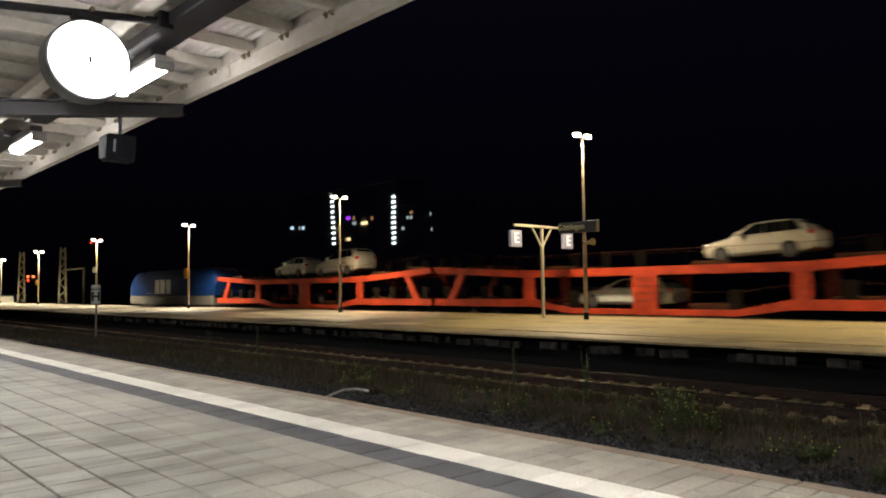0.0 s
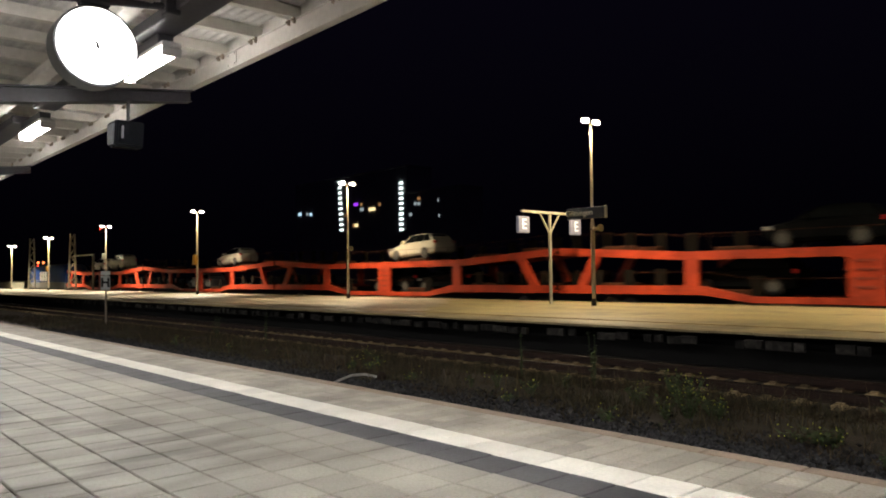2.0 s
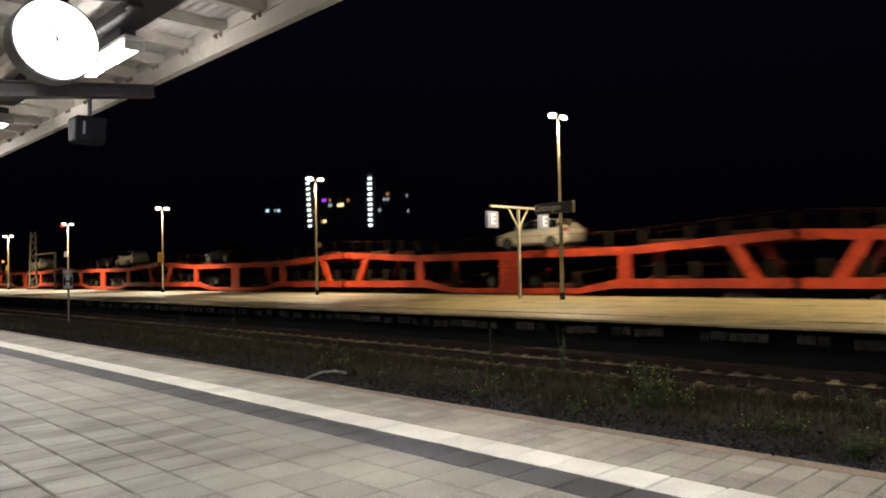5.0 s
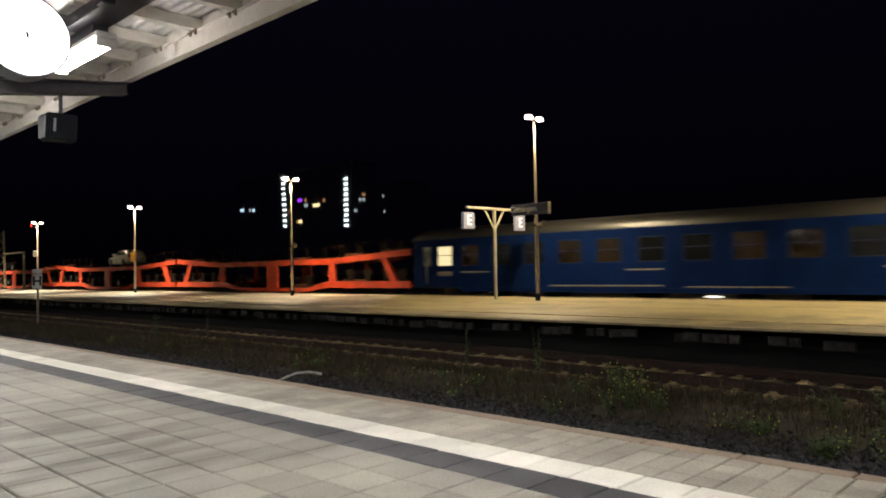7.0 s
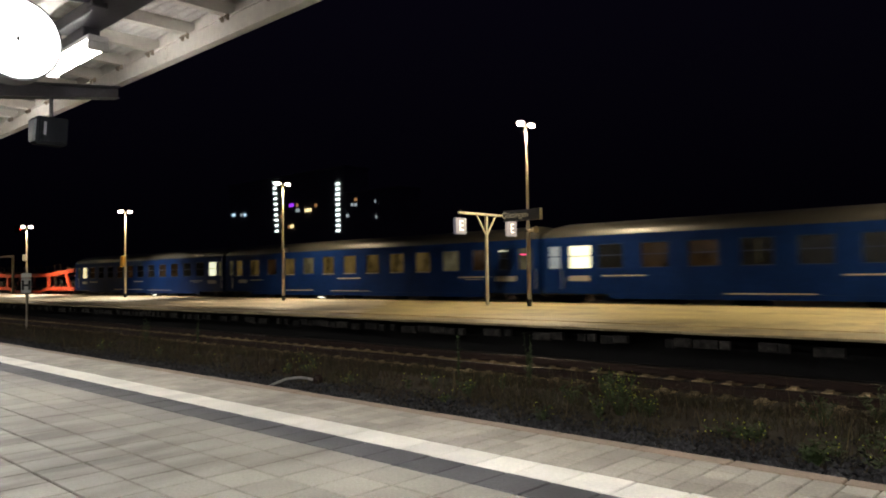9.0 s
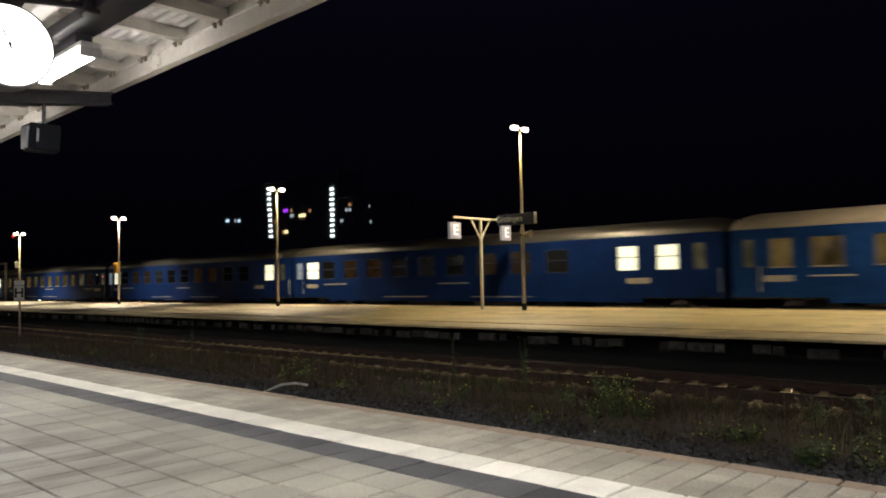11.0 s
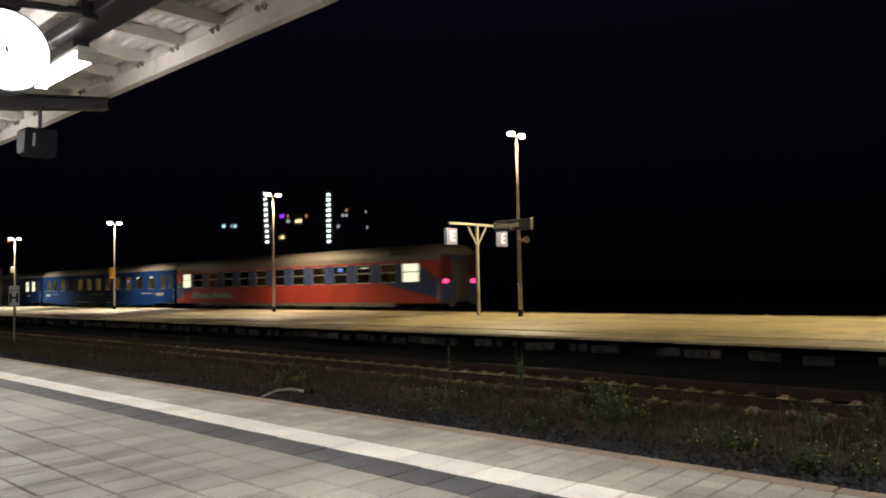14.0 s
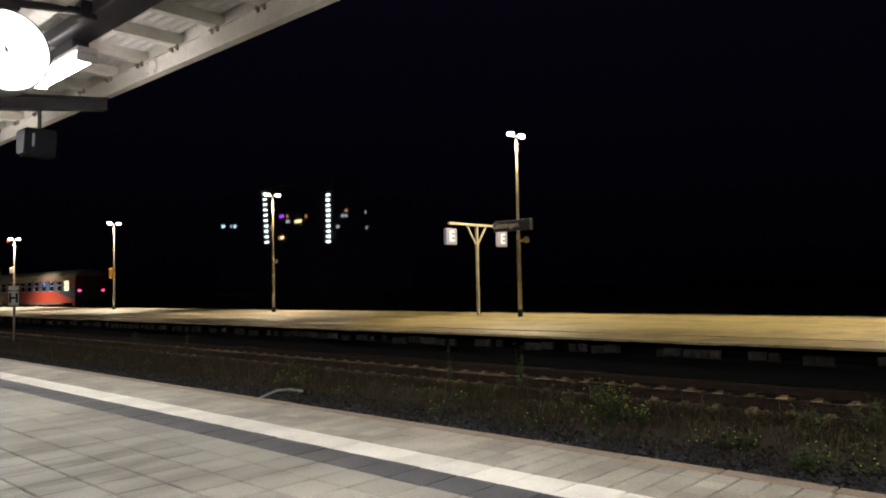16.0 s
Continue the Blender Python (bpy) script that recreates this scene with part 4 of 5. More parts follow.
w5 = [(0.6, 0.42, "half", False), (1.7, 0.8, "dim", False)] + row(3.17, 11, ["dim", "dim", "dimmer", "dim", "half", "dim", "dim", "dim", "dim", "dimmer", "dim"], False, 1.93) + [(24.3, 0.8, "dim", False), (25.4, 0.5, "half", False)]
c = coach("blue railway coach with yellow lit compartments and a pale roof edge", w5, (*[TRAIN["blue_bright"]] * 3, TRAIN["roof_red"]))
marks(c, [(1.1, 2.1, 1.56, 1.78), (2.6, 4.0, 1.72, 1.77), (11.7, 13.6, 1.69, 1.75), (20.8, 22.8, 1.7, 1.76), (23.2, 24.4, 1.55, 1.77), (8.0, 11.3, 1.03, 1.09), (14.5, 17.5, 1.0, 1.04)])
extra(c, "reading_light", 18.5, 0.22, 2.66, 2.8, "blue_lamp", -HALF + 0.02)
for x, w, m in ((20.2, 0.5, "lit"), (21.3, 0.4, "lit"), (22.4, 0.5, "lit"), (16.6, 0.4, "half")):
    extra(c, "ceiling_light", x, w, 2.93, 2.97, m, -HALF + 0.02)
VEHICLES.append((c, 105.75))
# last coach
wr = [(0.5, 0.45, "half", False), (1.44, 1.1, "lit", True)] + row(2.98, 11, ["glass", "dimmer", "glass"], step=1.94) + [(24.05, 1.2, "lit", True)]
c = coach("red and navy coach with beige roof and red tail lamps", wr, (TRAIN["red"], TRAIN["navy"], TRAIN["red"], TRAIN["roof_red"]), tail=True, group="last coach")
marks(c, [(2.2, 4.5, 1.42, 1.64), (2.5, 3.2, 1.64, 1.8), (4.8, 7.2, 1.42, 1.6), (5.0, 5.5, 1.6, 1.74), (6.3, 6.7, 1.6, 1.72), (2.0, 7.5, 1.33, 1.42)])
for s in (-1, 1):
    bm = bmesh.new()
    slab(bm, [(21.8, BELT0 + 0.003), (26.08, 1.25), (26.08, BELT0 + 0.003)], min(s * (HALF + 0.022), s * (HALF + 0.027)), max(s * (HALF + 0.022), s * (HALF + 0.027)))
    part("livery_wedge", bm, TRAIN["navy"], c, "navy wedge")
    bm = bmesh.new()
    slab(bm, [(24.72, BELT1 - 0.12), (26.08, 2.15), (26.08, BELT1 + 0.1), (24.72, BELT1 + 0.1)], min(s * (HALF + 0.002), s * (HALF + 0.006)), max(s * (HALF + 0.002), s * (HALF + 0.006)))
    part("livery_wedge", bm, TRAIN["red"], c, "red wedge")
    bm = bmesh.new()
    slab(bm, [(0.02, 1.25), (2.6, BELT0 + 0.003), (0.02, BELT0 + 0.003)], min(s * (HALF + 0.022), s * (HALF + 0.027)), max(s * (HALF + 0.022), s * (HALF + 0.027)))
    part("livery_wedge", bm, TRAIN["navy"], c, "navy wedge")
    bm = bmesh.new()
    slab(bm, [(0.02, 2.55), (0.68, BELT0 + 0.3), (0.68, BELT1 + 0.1), (0.02, BELT1 + 0.1)], min(s * (HALF + 0.002), s * (HALF + 0.006)), max(s * (HALF + 0.002), s * (HALF + 0.006)))
    part("livery_wedge", bm, TRAIN["red"], c, "red end panel")
bm = bmesh.new()
bevelled(bm, 26.3, 26.335, -0.4, 0.4, 1.2, 2.98, 0.01, 1)
part("end_door", bm, TRAIN["end_door"], c, "dull grey gangway door")
for y in (-1.05, 1.05):
    bm = bmesh.new()
    rod(bm, (26.08, y, 2.1), (26.2, y, 2.1), 0.11, n=14)
    part("tail_lamp", bm, TRAIN["tail"], c, "red tail lamp")
    bm = bmesh.new()
    box(bm, 26.082, 26.105, min(y * 0.55, y * 1.27), max(y * 0.55, y * 1.27), 2.25, SIDE1 - 0.02)
    part("end_panel", bm, TRAIN["dark_red"], c, "dark red upper end panel")
extra(c, "reading_light", 18.5, 0.35, 2.75, 2.95, "blue_lamp", -HALF + 0.02)
extra(c, "ceiling_light", 20.5, 0.5, 2.88, 2.92, "lit", -HALF + 0.02)
extra(c, "ventilator", 23.4, 1.7, 3.5, 3.7, "under", -HALF + 0.01)
VEHICLES.append((c, 132.15))

# engine
e = thing("locomotive", "blue electric locomotive with a grey skirt and white emblem", "locomotive", (0, FAR_TRACK, RAIL))
LL = 18.6
bm = bmesh.new()
prof = [(-1.45, 1.55), (-1.45, 2.9), (-1.38, 3.25), (-1.15, 3.6), (-0.9, 3.78), (0.9, 3.78), (1.15, 3.6), (1.38, 3.25), (1.45, 2.9), (1.45, 1.55)]
rings = []
for x, k, w in ((0.0, 0.55, 0.93), (0.35, 0.75, 0.97), (1.1, 1.0, 1.0), (LL - 1.1, 1.0, 1.0), (LL - 0.35, 0.75, 0.97), (LL, 0.55, 0.93)):
    rings.append([bm.verts.new((x, y * w, 1.55 + (z - 1.55) * k)) for y, z in prof])
for a, b in zip(rings, rings[1:]):
    for i in range(len(prof)):
        j = (i + 1) % len(prof)
        bm.faces.new((a[i], a[j], b[j], b[i]))
bm.faces.new(rings[0])
bm.faces.new(rings[-1][::-1])
part("body", bm, TRAIN["blue_loco"], e, "blue painted body", smooth=True)
bm = bmesh.new()
bevelled(bm, 0.15, LL - 0.15, -1.44, 1.44, 0.75, 1.545, 0.06, 2)
part("skirt", bm, TRAIN["grey_loco"], e, "grey skirt")
bm = bmesh.new()
bevelled(bm, 2.5, LL - 2.5, -0.6, 0.6, 3.74, 3.9, 0.06, 1)
part("roof_equipment", bm, TRAIN["under"], e)
for x in (3.6, LL - 3.6):
    bogie("bogie", x, e, 1.4, 0.6)
for x, w in ((7.0, 1.0), (8.25, 1.05), (9.55, 1.0)):
    bm = bmesh.new()
    bevelled(bm, x - w / 2, x + w / 2, -1.465, -1.455, 1.72, 2.98, 0.004, 1)
    bevelled(bm, x - w * 0.2, x + w * 0.5, -1.47, -1.458, 2.1, 2.55, 0.004, 1)
    part("emblem", bm, TRAIN["white_logo"], e, "white emblem block")
bm = bmesh.new()
box(bm, 4.5, 6.3, -1.462, -1.452, 1.74, 1.82)
part("lettering", bm, TRAIN["text"], e)
bm = bmesh.new()
bevelled(bm, 5.2, 5.8, -1.2, -1.12, 3.5, 3.58, 0.02, 1)
part("side_lamp", bm, TRAIN["half"], e)
VEHICLES.append((e, -201.0))


# car carrying wagons
def car_wagon():
    U = 25.7
    t = thing("car_carrier_wagon", "orange double-deck car carrying wagon with slanted end posts", "railway wagon", (0, FAR_TRACK, RAIL), "car carrying wagons")
    top = ((0.0, 2.7), (6.4, 2.34), (19.3, 2.34), (U, 2.7))
    low = ((0.0, 0.97), (7.0, 0.97), (9.0, 0.7), (16.7, 0.7), (18.7, 0.97), (U, 0.97))
    for s in (-1, 1):
        ya, yb = (s * 1.42, s * 1.28) if s < 0 else (1.28, 1.42)
        for name, line, th in (("top_rail", top, 0.33), ("sill", low, 0.36)):
            bm = bmesh.new()
            thick = [th if (name == "top_rail" or z > 0.9) else 0.24 for _, z in line]
            outline = [(x, z) for x, z in line] + [(x, z + h) for (x, z), h in reversed(list(zip(line, thick)))]
            slab(bm, outline, ya, yb)
            part(name, bm, TRAIN["orange"], t)
        for x0, x1, w in ((1.25, 2.1, 0.5), (U - 1.25, U - 2.1, 0.5)):
            bm = bmesh.new()
            slab(bm, [(x0 - w / 2, 1.3), (x0 + w / 2, 1.3), (x1 + w / 2, 2.68), (x1 - w / 2, 2.68)], ya - 0.004, yb + 0.004)
            part("slanted_post", bm, TRAIN["orange"], t)
        for x, w, z in ((6.6, 0.6, 1.2), (12.85, 1.15, 0.8), (19.1, 0.6, 1.2)):
            bm = bmesh.new()
            bevelled(bm, x - w / 2, x + w / 2, ya - 0.006, yb + 0.006, z, 2.42, 0.02, 1)
            p = part("post", bm, TRAIN["orange"], t)
            if w > 1:
                for k in range(4):
                    bm = bmesh.new()
                    yy = s * 1.44
                    box(bm, x - 0.35, x + 0.35, yy - 0.012, yy + 0.012, 1.25 + 0.3 * k, 1.33 + 0.3 * k)
                    part("rung", bm, TRAIN["rung"], p)
        # railing panels, wires and wheel ramps along both decks
        spots = (0.75, 2.0, 3.6, 5.1, 7.3, 9.1, 11.0, 14.7, 16.6, 18.4, 20.6, 22.1, 23.7, 24.95)
        for k, x in enumerate(spots):
            zt = 2.67 + 0.36 * max(0.0, 1 - min(x, U - x) / 6.4)
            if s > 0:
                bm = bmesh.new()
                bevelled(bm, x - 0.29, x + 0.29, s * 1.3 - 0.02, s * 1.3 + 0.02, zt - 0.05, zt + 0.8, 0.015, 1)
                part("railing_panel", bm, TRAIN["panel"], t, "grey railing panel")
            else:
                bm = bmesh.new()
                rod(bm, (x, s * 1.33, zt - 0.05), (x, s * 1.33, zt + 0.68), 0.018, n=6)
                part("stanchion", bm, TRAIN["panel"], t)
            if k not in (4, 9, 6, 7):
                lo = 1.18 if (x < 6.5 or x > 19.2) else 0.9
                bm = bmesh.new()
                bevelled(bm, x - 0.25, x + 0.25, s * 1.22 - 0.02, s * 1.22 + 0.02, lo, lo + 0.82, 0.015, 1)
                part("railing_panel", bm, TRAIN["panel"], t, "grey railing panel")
        for x in (3.0, 8.2, 15.6, 20.9, 24.3):
            zt = 2.67 + 0.36 * max(0.0, 1 - min(x, U - x) / 6.4)
            bm = bmesh.new()
            bevelled(bm, x - 0.8, x + 0.8, s * 0.95 - 0.22, s * 0.95 + 0.22, zt - 0.1, zt + 0.16, 0.03, 1)
            part("wheel_ramp", bm, TRAIN["deckplate"], t, "rusty wheel ramp")
            lo = 1.15 if (x < 6.5 or x > 19.2) else 0.88
            bm = bmesh.new()
            bevelled(bm, x - 0.9, x + 0.9, s * 0.95 - 0.22, s * 0.95 + 0.22, lo, lo + 0.3, 0.03, 1)
            part("wheel_ramp", bm, TRAIN["deckplate"], t, "rusty wheel ramp")
        bm = bmesh.new()
        for (xa, za), (xb, zb) in zip(top, top[1:]):
            rod(bm, (xa, s * 1.33, za + 1.0), (xb, s * 1.33, zb + 1.0), 0.008, n=5)
        for (xa, za), (xb, zb) in zip(low, low[1:]):
            rod(bm, (xa, s * 1.25, za + 0.9), (xb, s * 1.25, zb + 0.9), 0.007, n=5)
        part("guard_wire", bm, TRAIN["deckplate"], t, "thin steel guard wire")
    for name, line, off in (("upper_deck", top, 0.2), ("lower_deck", low, 0.14)):
        bm = bmesh.new()
        slab(bm, [(x, z + off) for x, z in line] + [(x, z + off + 0.06) for x, z in reversed(line)], -1.27, 1.27)
        part(name, bm, TRAIN["deckplate"], t, "rusty steel deck")
    for x in (2.4, 12.85, U - 2.4):
        bm = bmesh.new()
        for s in (-0.76, 0.76):
            rod(bm, (x, s - 0.065, 0.42), (x, s + 0.065, 0.42), 0.42, n=24)
        rod(bm, (x, -0.8, 0.42), (x, 0.8, 0.42), 0.08, n=8)
        part("wheelset", bm, TRAIN["wheel"], t)
    for x, o in ((0, -0.22), (U, 0.22)):
        for y in (-0.875, 0.875):
            bm = bmesh.new()
            rod(bm, (x, y, 1.05), (x + o, y, 1.05), 0.09, n=10)
            part("buffer", bm, TRAIN["under"], t)
    return t


wagon = car_wagon()
VEHICLES.append((wagon, -181.85))
for k in range(1, 7):
    VEHICLES.append((copy_thing(wagon, pose(0, FAR_TRACK, RAIL)), -181.85 + 26.0 * k))

# cars on the wagons
CAR = {
    "white": mat("white_car_paint", (0.46, 0.43, 0.36), 0.35, vary=0.04, bump=0, coat=0.5),
    "silver": mat("silver_car_paint", (0.42, 0.46, 0.44), 0.35, 0.0, vary=0.05, bump=0, coat=0.5),
    "dark": mat("dark_car_paint", (0.0035, 0.004, 0.005), 0.6, vary=0.1, bump=0, gloss=0.02),
    "glass": mat("tinted_car_glass", (0.006, 0.007, 0.008), 0.03, vary=0.1, bump=0, gloss=0.12),
    "tyre": mat("tyre_rubber", (0.02, 0.02, 0.02), 0.85, vary=0.2),
    "rim": mat("alloy_rim", (0.07, 0.07, 0.068), 0.5, 0.2, vary=0.1),
    "lamp": mat("clear_lamp_glass", (0.3, 0.3, 0.3), 0.15, vary=0.05, bump=0),
    "rear": mat("red_lamp_glass", (0.35, 0.02, 0.02), 0.15, vary=0.05, bump=0),
}


def car(paint, label, length=4.1, height=1.48, estate=False):
    """A hatchback, nose towards -x, standing on z = 0."""
    t = thing("car", label, "car", (0, FAR_TRACK, RAIL), "cars on the wagons")
    k, hh = length / 4.1, height / 1.48
    # outline stations: x, half width, sill, shoulder
    body = [(-2.05, 0.62, 0.35, 0.62), (-1.95, 0.78, 0.24, 0.7), (-1.6, 0.84, 0.2, 0.82), (-1.0, 0.86, 0.2, 0.92), (-0.3, 0.87, 0.2, 0.97),
            (0.6, 0.87, 0.2, 0.99), (1.3, 0.87, 0.2, 1.0), (1.8, 0.84, 0.24, 1.0), (2.0, 0.76, 0.32, 0.94), (2.05, 0.66, 0.42, 0.8)]
    bm = bmesh.new()
    rings = []
    for x, w, lo, hi in body:
        x, lo, hi = x * k, lo * hh, hi * hh
        rings.append([bm.verts.new((x, y, z)) for y, z in ((-w * 0.9, lo), (-w, lo + 0.12), (-w, hi - 0.22), (-w * 0.95, hi - 0.05), (-w * 0.84, hi), (w * 0.84, hi), (w * 0.95, hi - 0.05), (w, hi - 0.22), (w, lo + 0.12), (w * 0.9, lo))])
    for a, b in zip(rings, rings[1:]):
        for i in range(10):
            bm.faces.new((a[i], a[(i + 1) % 10], b[(i + 1) % 10], b[i]))
    bm.faces.new(rings[0])
    bm.faces.new(rings[-1][::-1])
    part("body", bm, CAR[paint], t, smooth=True)
    back = 1.95 if estate else 1.75
    cab = [(-0.95, 0.0), (-0.2, 0.88), (0.25, 1.0), (1.0, 0.98), (1.45 if not estate else 1.7, 0.88), (back, 0.3), (back + 0.05, 0.0)]
    bm = bmesh.new()
    rings = []
    for x, f in cab:
        z = (0.94 + f * 0.5) * hh
        w = 0.74 - 0.16 * f
        rings.append([bm.verts.new((x * k, y, zz)) for y, zz in ((-0.76, 0.9 * hh), (-w, z - 0.02 * f), (-w * 0.88, z), (w * 0.88, z), (w, z - 0.02 * f), (0.76, 0.9 * hh))])
    for a, b in zip(rings, rings[1:]):
        for i in range(5):
            bm.faces.new((a[i], a[i + 1], b[i + 1], b[i]))
    part("roof", bm, CAR[paint], t, smooth=True)
    for s in (-1, 1):
        for x0, x1, x2, x3 in ((-0.62, 0.28, 0.28, -0.08), (0.34, 1.05, 1.0, 0.34), (1.11, 1.6, 1.4, 1.06)):
            bm = bmesh.new()
            lo, hi = 0.98 * hh, 1.36 * hh
            pts = ((x0, 0.753, lo), (x1, 0.753, lo), (x2, 0.625, hi), (x3, 0.625, hi))
            v = [bm.verts.new((x * k, s * (y + d), z)) for d in (0.0, 0.02) for x, y, z in pts]
            for f in ((3, 2, 1, 0), (4, 5, 6, 7), (0, 1, 5, 4), (1, 2, 6, 5), (2, 3, 7, 6), (3, 0, 4, 7)):
                bm.faces.new([v[i] for i in f])
            part("side_window", bm, CAR["glass"], t)
        bm = bmesh.new()
        bevelled(bm, (-0.62) * k, (-0.42) * k, s * 0.95 - 0.09, s * 0.95 + 0.09, 0.96 * hh, 1.1 * hh, 0.03, 2)
        part("mirror", bm, CAR[paint], t)
        bm = bmesh.new()
        bevelled(bm, -1.98 * k, -1.66 * k, s * 0.72 - 0.1, s * 0.72 + 0.1, 0.62 * hh, 0.76 * hh, 0.03, 2)
        part("headlight", bm, CAR["lamp"], t)
        bm = bmesh.new()
        bevelled(bm, 1.85 * k, 2.03 * k, s * 0.7 - 0.1, s * 0.7 + 0.1, 0.78 * hh, 0.95 * hh, 0.03, 2)
        part("tail_light", bm, CAR["rear"], t)
        for x in (-1.28, 1.22):
            bm = bmesh.new()
            rod(bm, (x * k, s * 0.68, 0.31), (x * k, s * 0.885, 0.31), 0.31, n=24)
            wl = part("wheel", bm, CAR["tyre"], t, smooth=True)
            bm = bmesh.new()
            rod(bm, (x * k, s * 0.8, 0.31), (x * k, s * 0.895, 0.31), 0.2, n=16)
            part("rim", bm, CAR["rim"], wl)
    for x0, z0, x1, z1 in ((-0.9, 0.99, -0.28, 1.36), (back - 0.02, 1.02, (1.5 if not estate else 1.74), 1.34)):
        bm = bmesh.new()
        o = -0.025 if x0 < 0 else 0.03
        v = [bm.verts.new((x * k + d, y, z * hh)) for d in (0.0, o) for x, y, z in ((x0, -0.62, z0), (x0, 0.62, z0), (x1, 0.5, z1), (x1, -0.5, z1))]
        for f in ((3, 2, 1, 0), (4, 5, 6, 7), (0, 1, 5, 4), (1, 2, 6, 5), (2, 3, 7, 6), (3, 0, 4, 7)):
            bm.faces.new([v[i] for i in f])
        part("windscreen", bm, CAR["glass"], t)
    return t


WHITE = car("white", "white hatchback car strapped on a wagon's upper deck", 4.25)
DARK = car("dark", "dark hatchback car on a car carrying wagon", 4.3, 1.5)
SILVER = car("silver", "silver low car on a wagon's lower deck", 4.7, 1.35)
ESTATE = car("white", "white tall estate car on a wagon's upper deck", 4.9, 1.75, True)
UP, DOWN = 2.74, 0.92
LOADS = [(WHITE, -138.6, UP), (WHITE, -171.8, UP), (ESTATE, -166.2, UP - 0.04), (WHITE, -115.2, UP), (DARK, -92.6, UP), (WHITE, -87.3, UP), (DARK, -68.8, UP),
         (WHITE, -38.2, UP - 0.02), (SILVER, -144.5, DOWN), (DARK, -169.0, DOWN), (DARK, -117.0, DOWN), (DARK, -112.6, DOWN),
         (DARK, -95.6, DOWN + 0.06), (DARK, -88.6, DOWN), (DARK, -70.2, DOWN), (DARK, -39.2, DOWN)]
CARS, first = [], set()
for src, s, z in LOADS:
    if src.name in first:
        CARS.append((copy_thing(src, pose(0, FAR_TRACK, RAIL)), s, z))
    else:
        CARS.append((src, s, z))
        first.add(src.name)


# ---- hose, stones, weeds on the disused track bed ----
hose = thing("drain_pipe", "pale bent plastic pipe ending in a dark knob on the stones", "pipe", (0, 0, 0))
bm = bmesh.new()
pts = [(-11.6, 7.55, -0.89), (-11.8, 7.95, -0.845), (-11.88, 8.25, -0.805), (-11.8, 8.5, -0.8), (-11.55, 8.6, -0.83)]
for a, b in zip(pts, pts[1:]):
    rod(bm, a, b, 0.024, n=8)
part("pipe", bm, M["board_white"], hose, smooth=True)
bm = bmesh.new()
bmesh.ops.create_icosphere(bm, subdivisions=2, radius=0.1)
bmesh.ops.translate(bm, vec=(-11.4, 8.62, -0.82), verts=bm.verts[:])
part("knob", bm, M["rail"], hose, "dark rusty knob", smooth=True)


def bed_z(x, y):
    """Height of the disused bed between the near platform and the track."""
    base = -0.93 + 0.05 * noise.noise((x * 0.5, y * 0.5, 0)) + 0.03 * noise.noise((x * 1.7, y * 1.7, 5))
    if y > 10.6:
        base -= 0.05 * min(1.0, (y - 10.6) / 0.6)
    return base


bm = bmesh.new()
nx, ny = 260, 34
grid = []
for i in range(nx + 1):
    col = []
    for j in range(ny + 1):
        x, y = -60 + 66 * i / nx, EDGE - 0.2 + (11.5 - EDGE + 0.2) * j / ny
        col.append(bm.verts.new((x, y, bed_z(x, y))))
    grid.append(col)
for i in range(nx):
    for j in range(ny):
        bm.faces.new((grid[i][j], grid[i + 1][j], grid[i + 1][j + 1], grid[i][j + 1]))
structure("disused_track_bed", bm, M["ground"], "overgrown dark soil of a removed track", "ground", smooth=True)

rng = np.random.default_rng(7)


def from_arrays(name, verts, faces, material, label, category, parent=None):
    me = bpy.data.meshes.new(name)
    me.from_pydata(verts, [], faces)
    me.materials.append(material)
    ob = new(name, me)
    if parent is not None:
        ob.parent = parent
        ob["kind"] = "stuff"
        return ob
    return tagged(ob, label, category, kind="stuff")


# broken stones: bent octahedra
verts, faces = [], []
count = 19000
X = -34 + 37 * rng.random(count) ** 0.7
Y = 6.9 + 1.75 * rng.random(count) + 0.35 * rng.normal(size=count)
for x, y in zip(X, Y):
    if y < EDGE + 0.1 or y > 10.4:
        continue
    s = rng.uniform(0.018, 0.046)
    z = bed_z(x, y) + s * 0.55 + 0.05 * max(0.0, 1 - abs(y - 7.6) / 1.2)
    a = rng.uniform(0, 6.28)
    n0 = len(verts)
    for k in range(4):
        ang = a + k * 1.5708 + rng.uniform(-0.35, 0.35)
        rr = s * rng.uniform(0.75, 1.3)
        verts.append((x + rr * math.cos(ang), y + rr * math.sin(ang), z + s * rng.uniform(-0.3, 0.35)))
    verts.append((x + s * rng.uniform(-0.3, 0.3), y + s * rng.uniform(-0.3, 0.3), z + s * rng.uniform(0.55, 0.95)))
    verts.append((x, y, z - s))
    for k in range(4):
        faces.append((n0 + k, n0 + (k + 1) % 4, n0 + 4))
        faces.append((n0 + (k + 1) % 4, n0 + k, n0 + 5))
from_arrays("ballast_stones", verts, faces, M["stone"], "loose dark grey ballast stones along the platform wall", "stones")

# ballast of the near track
verts, faces = [], []
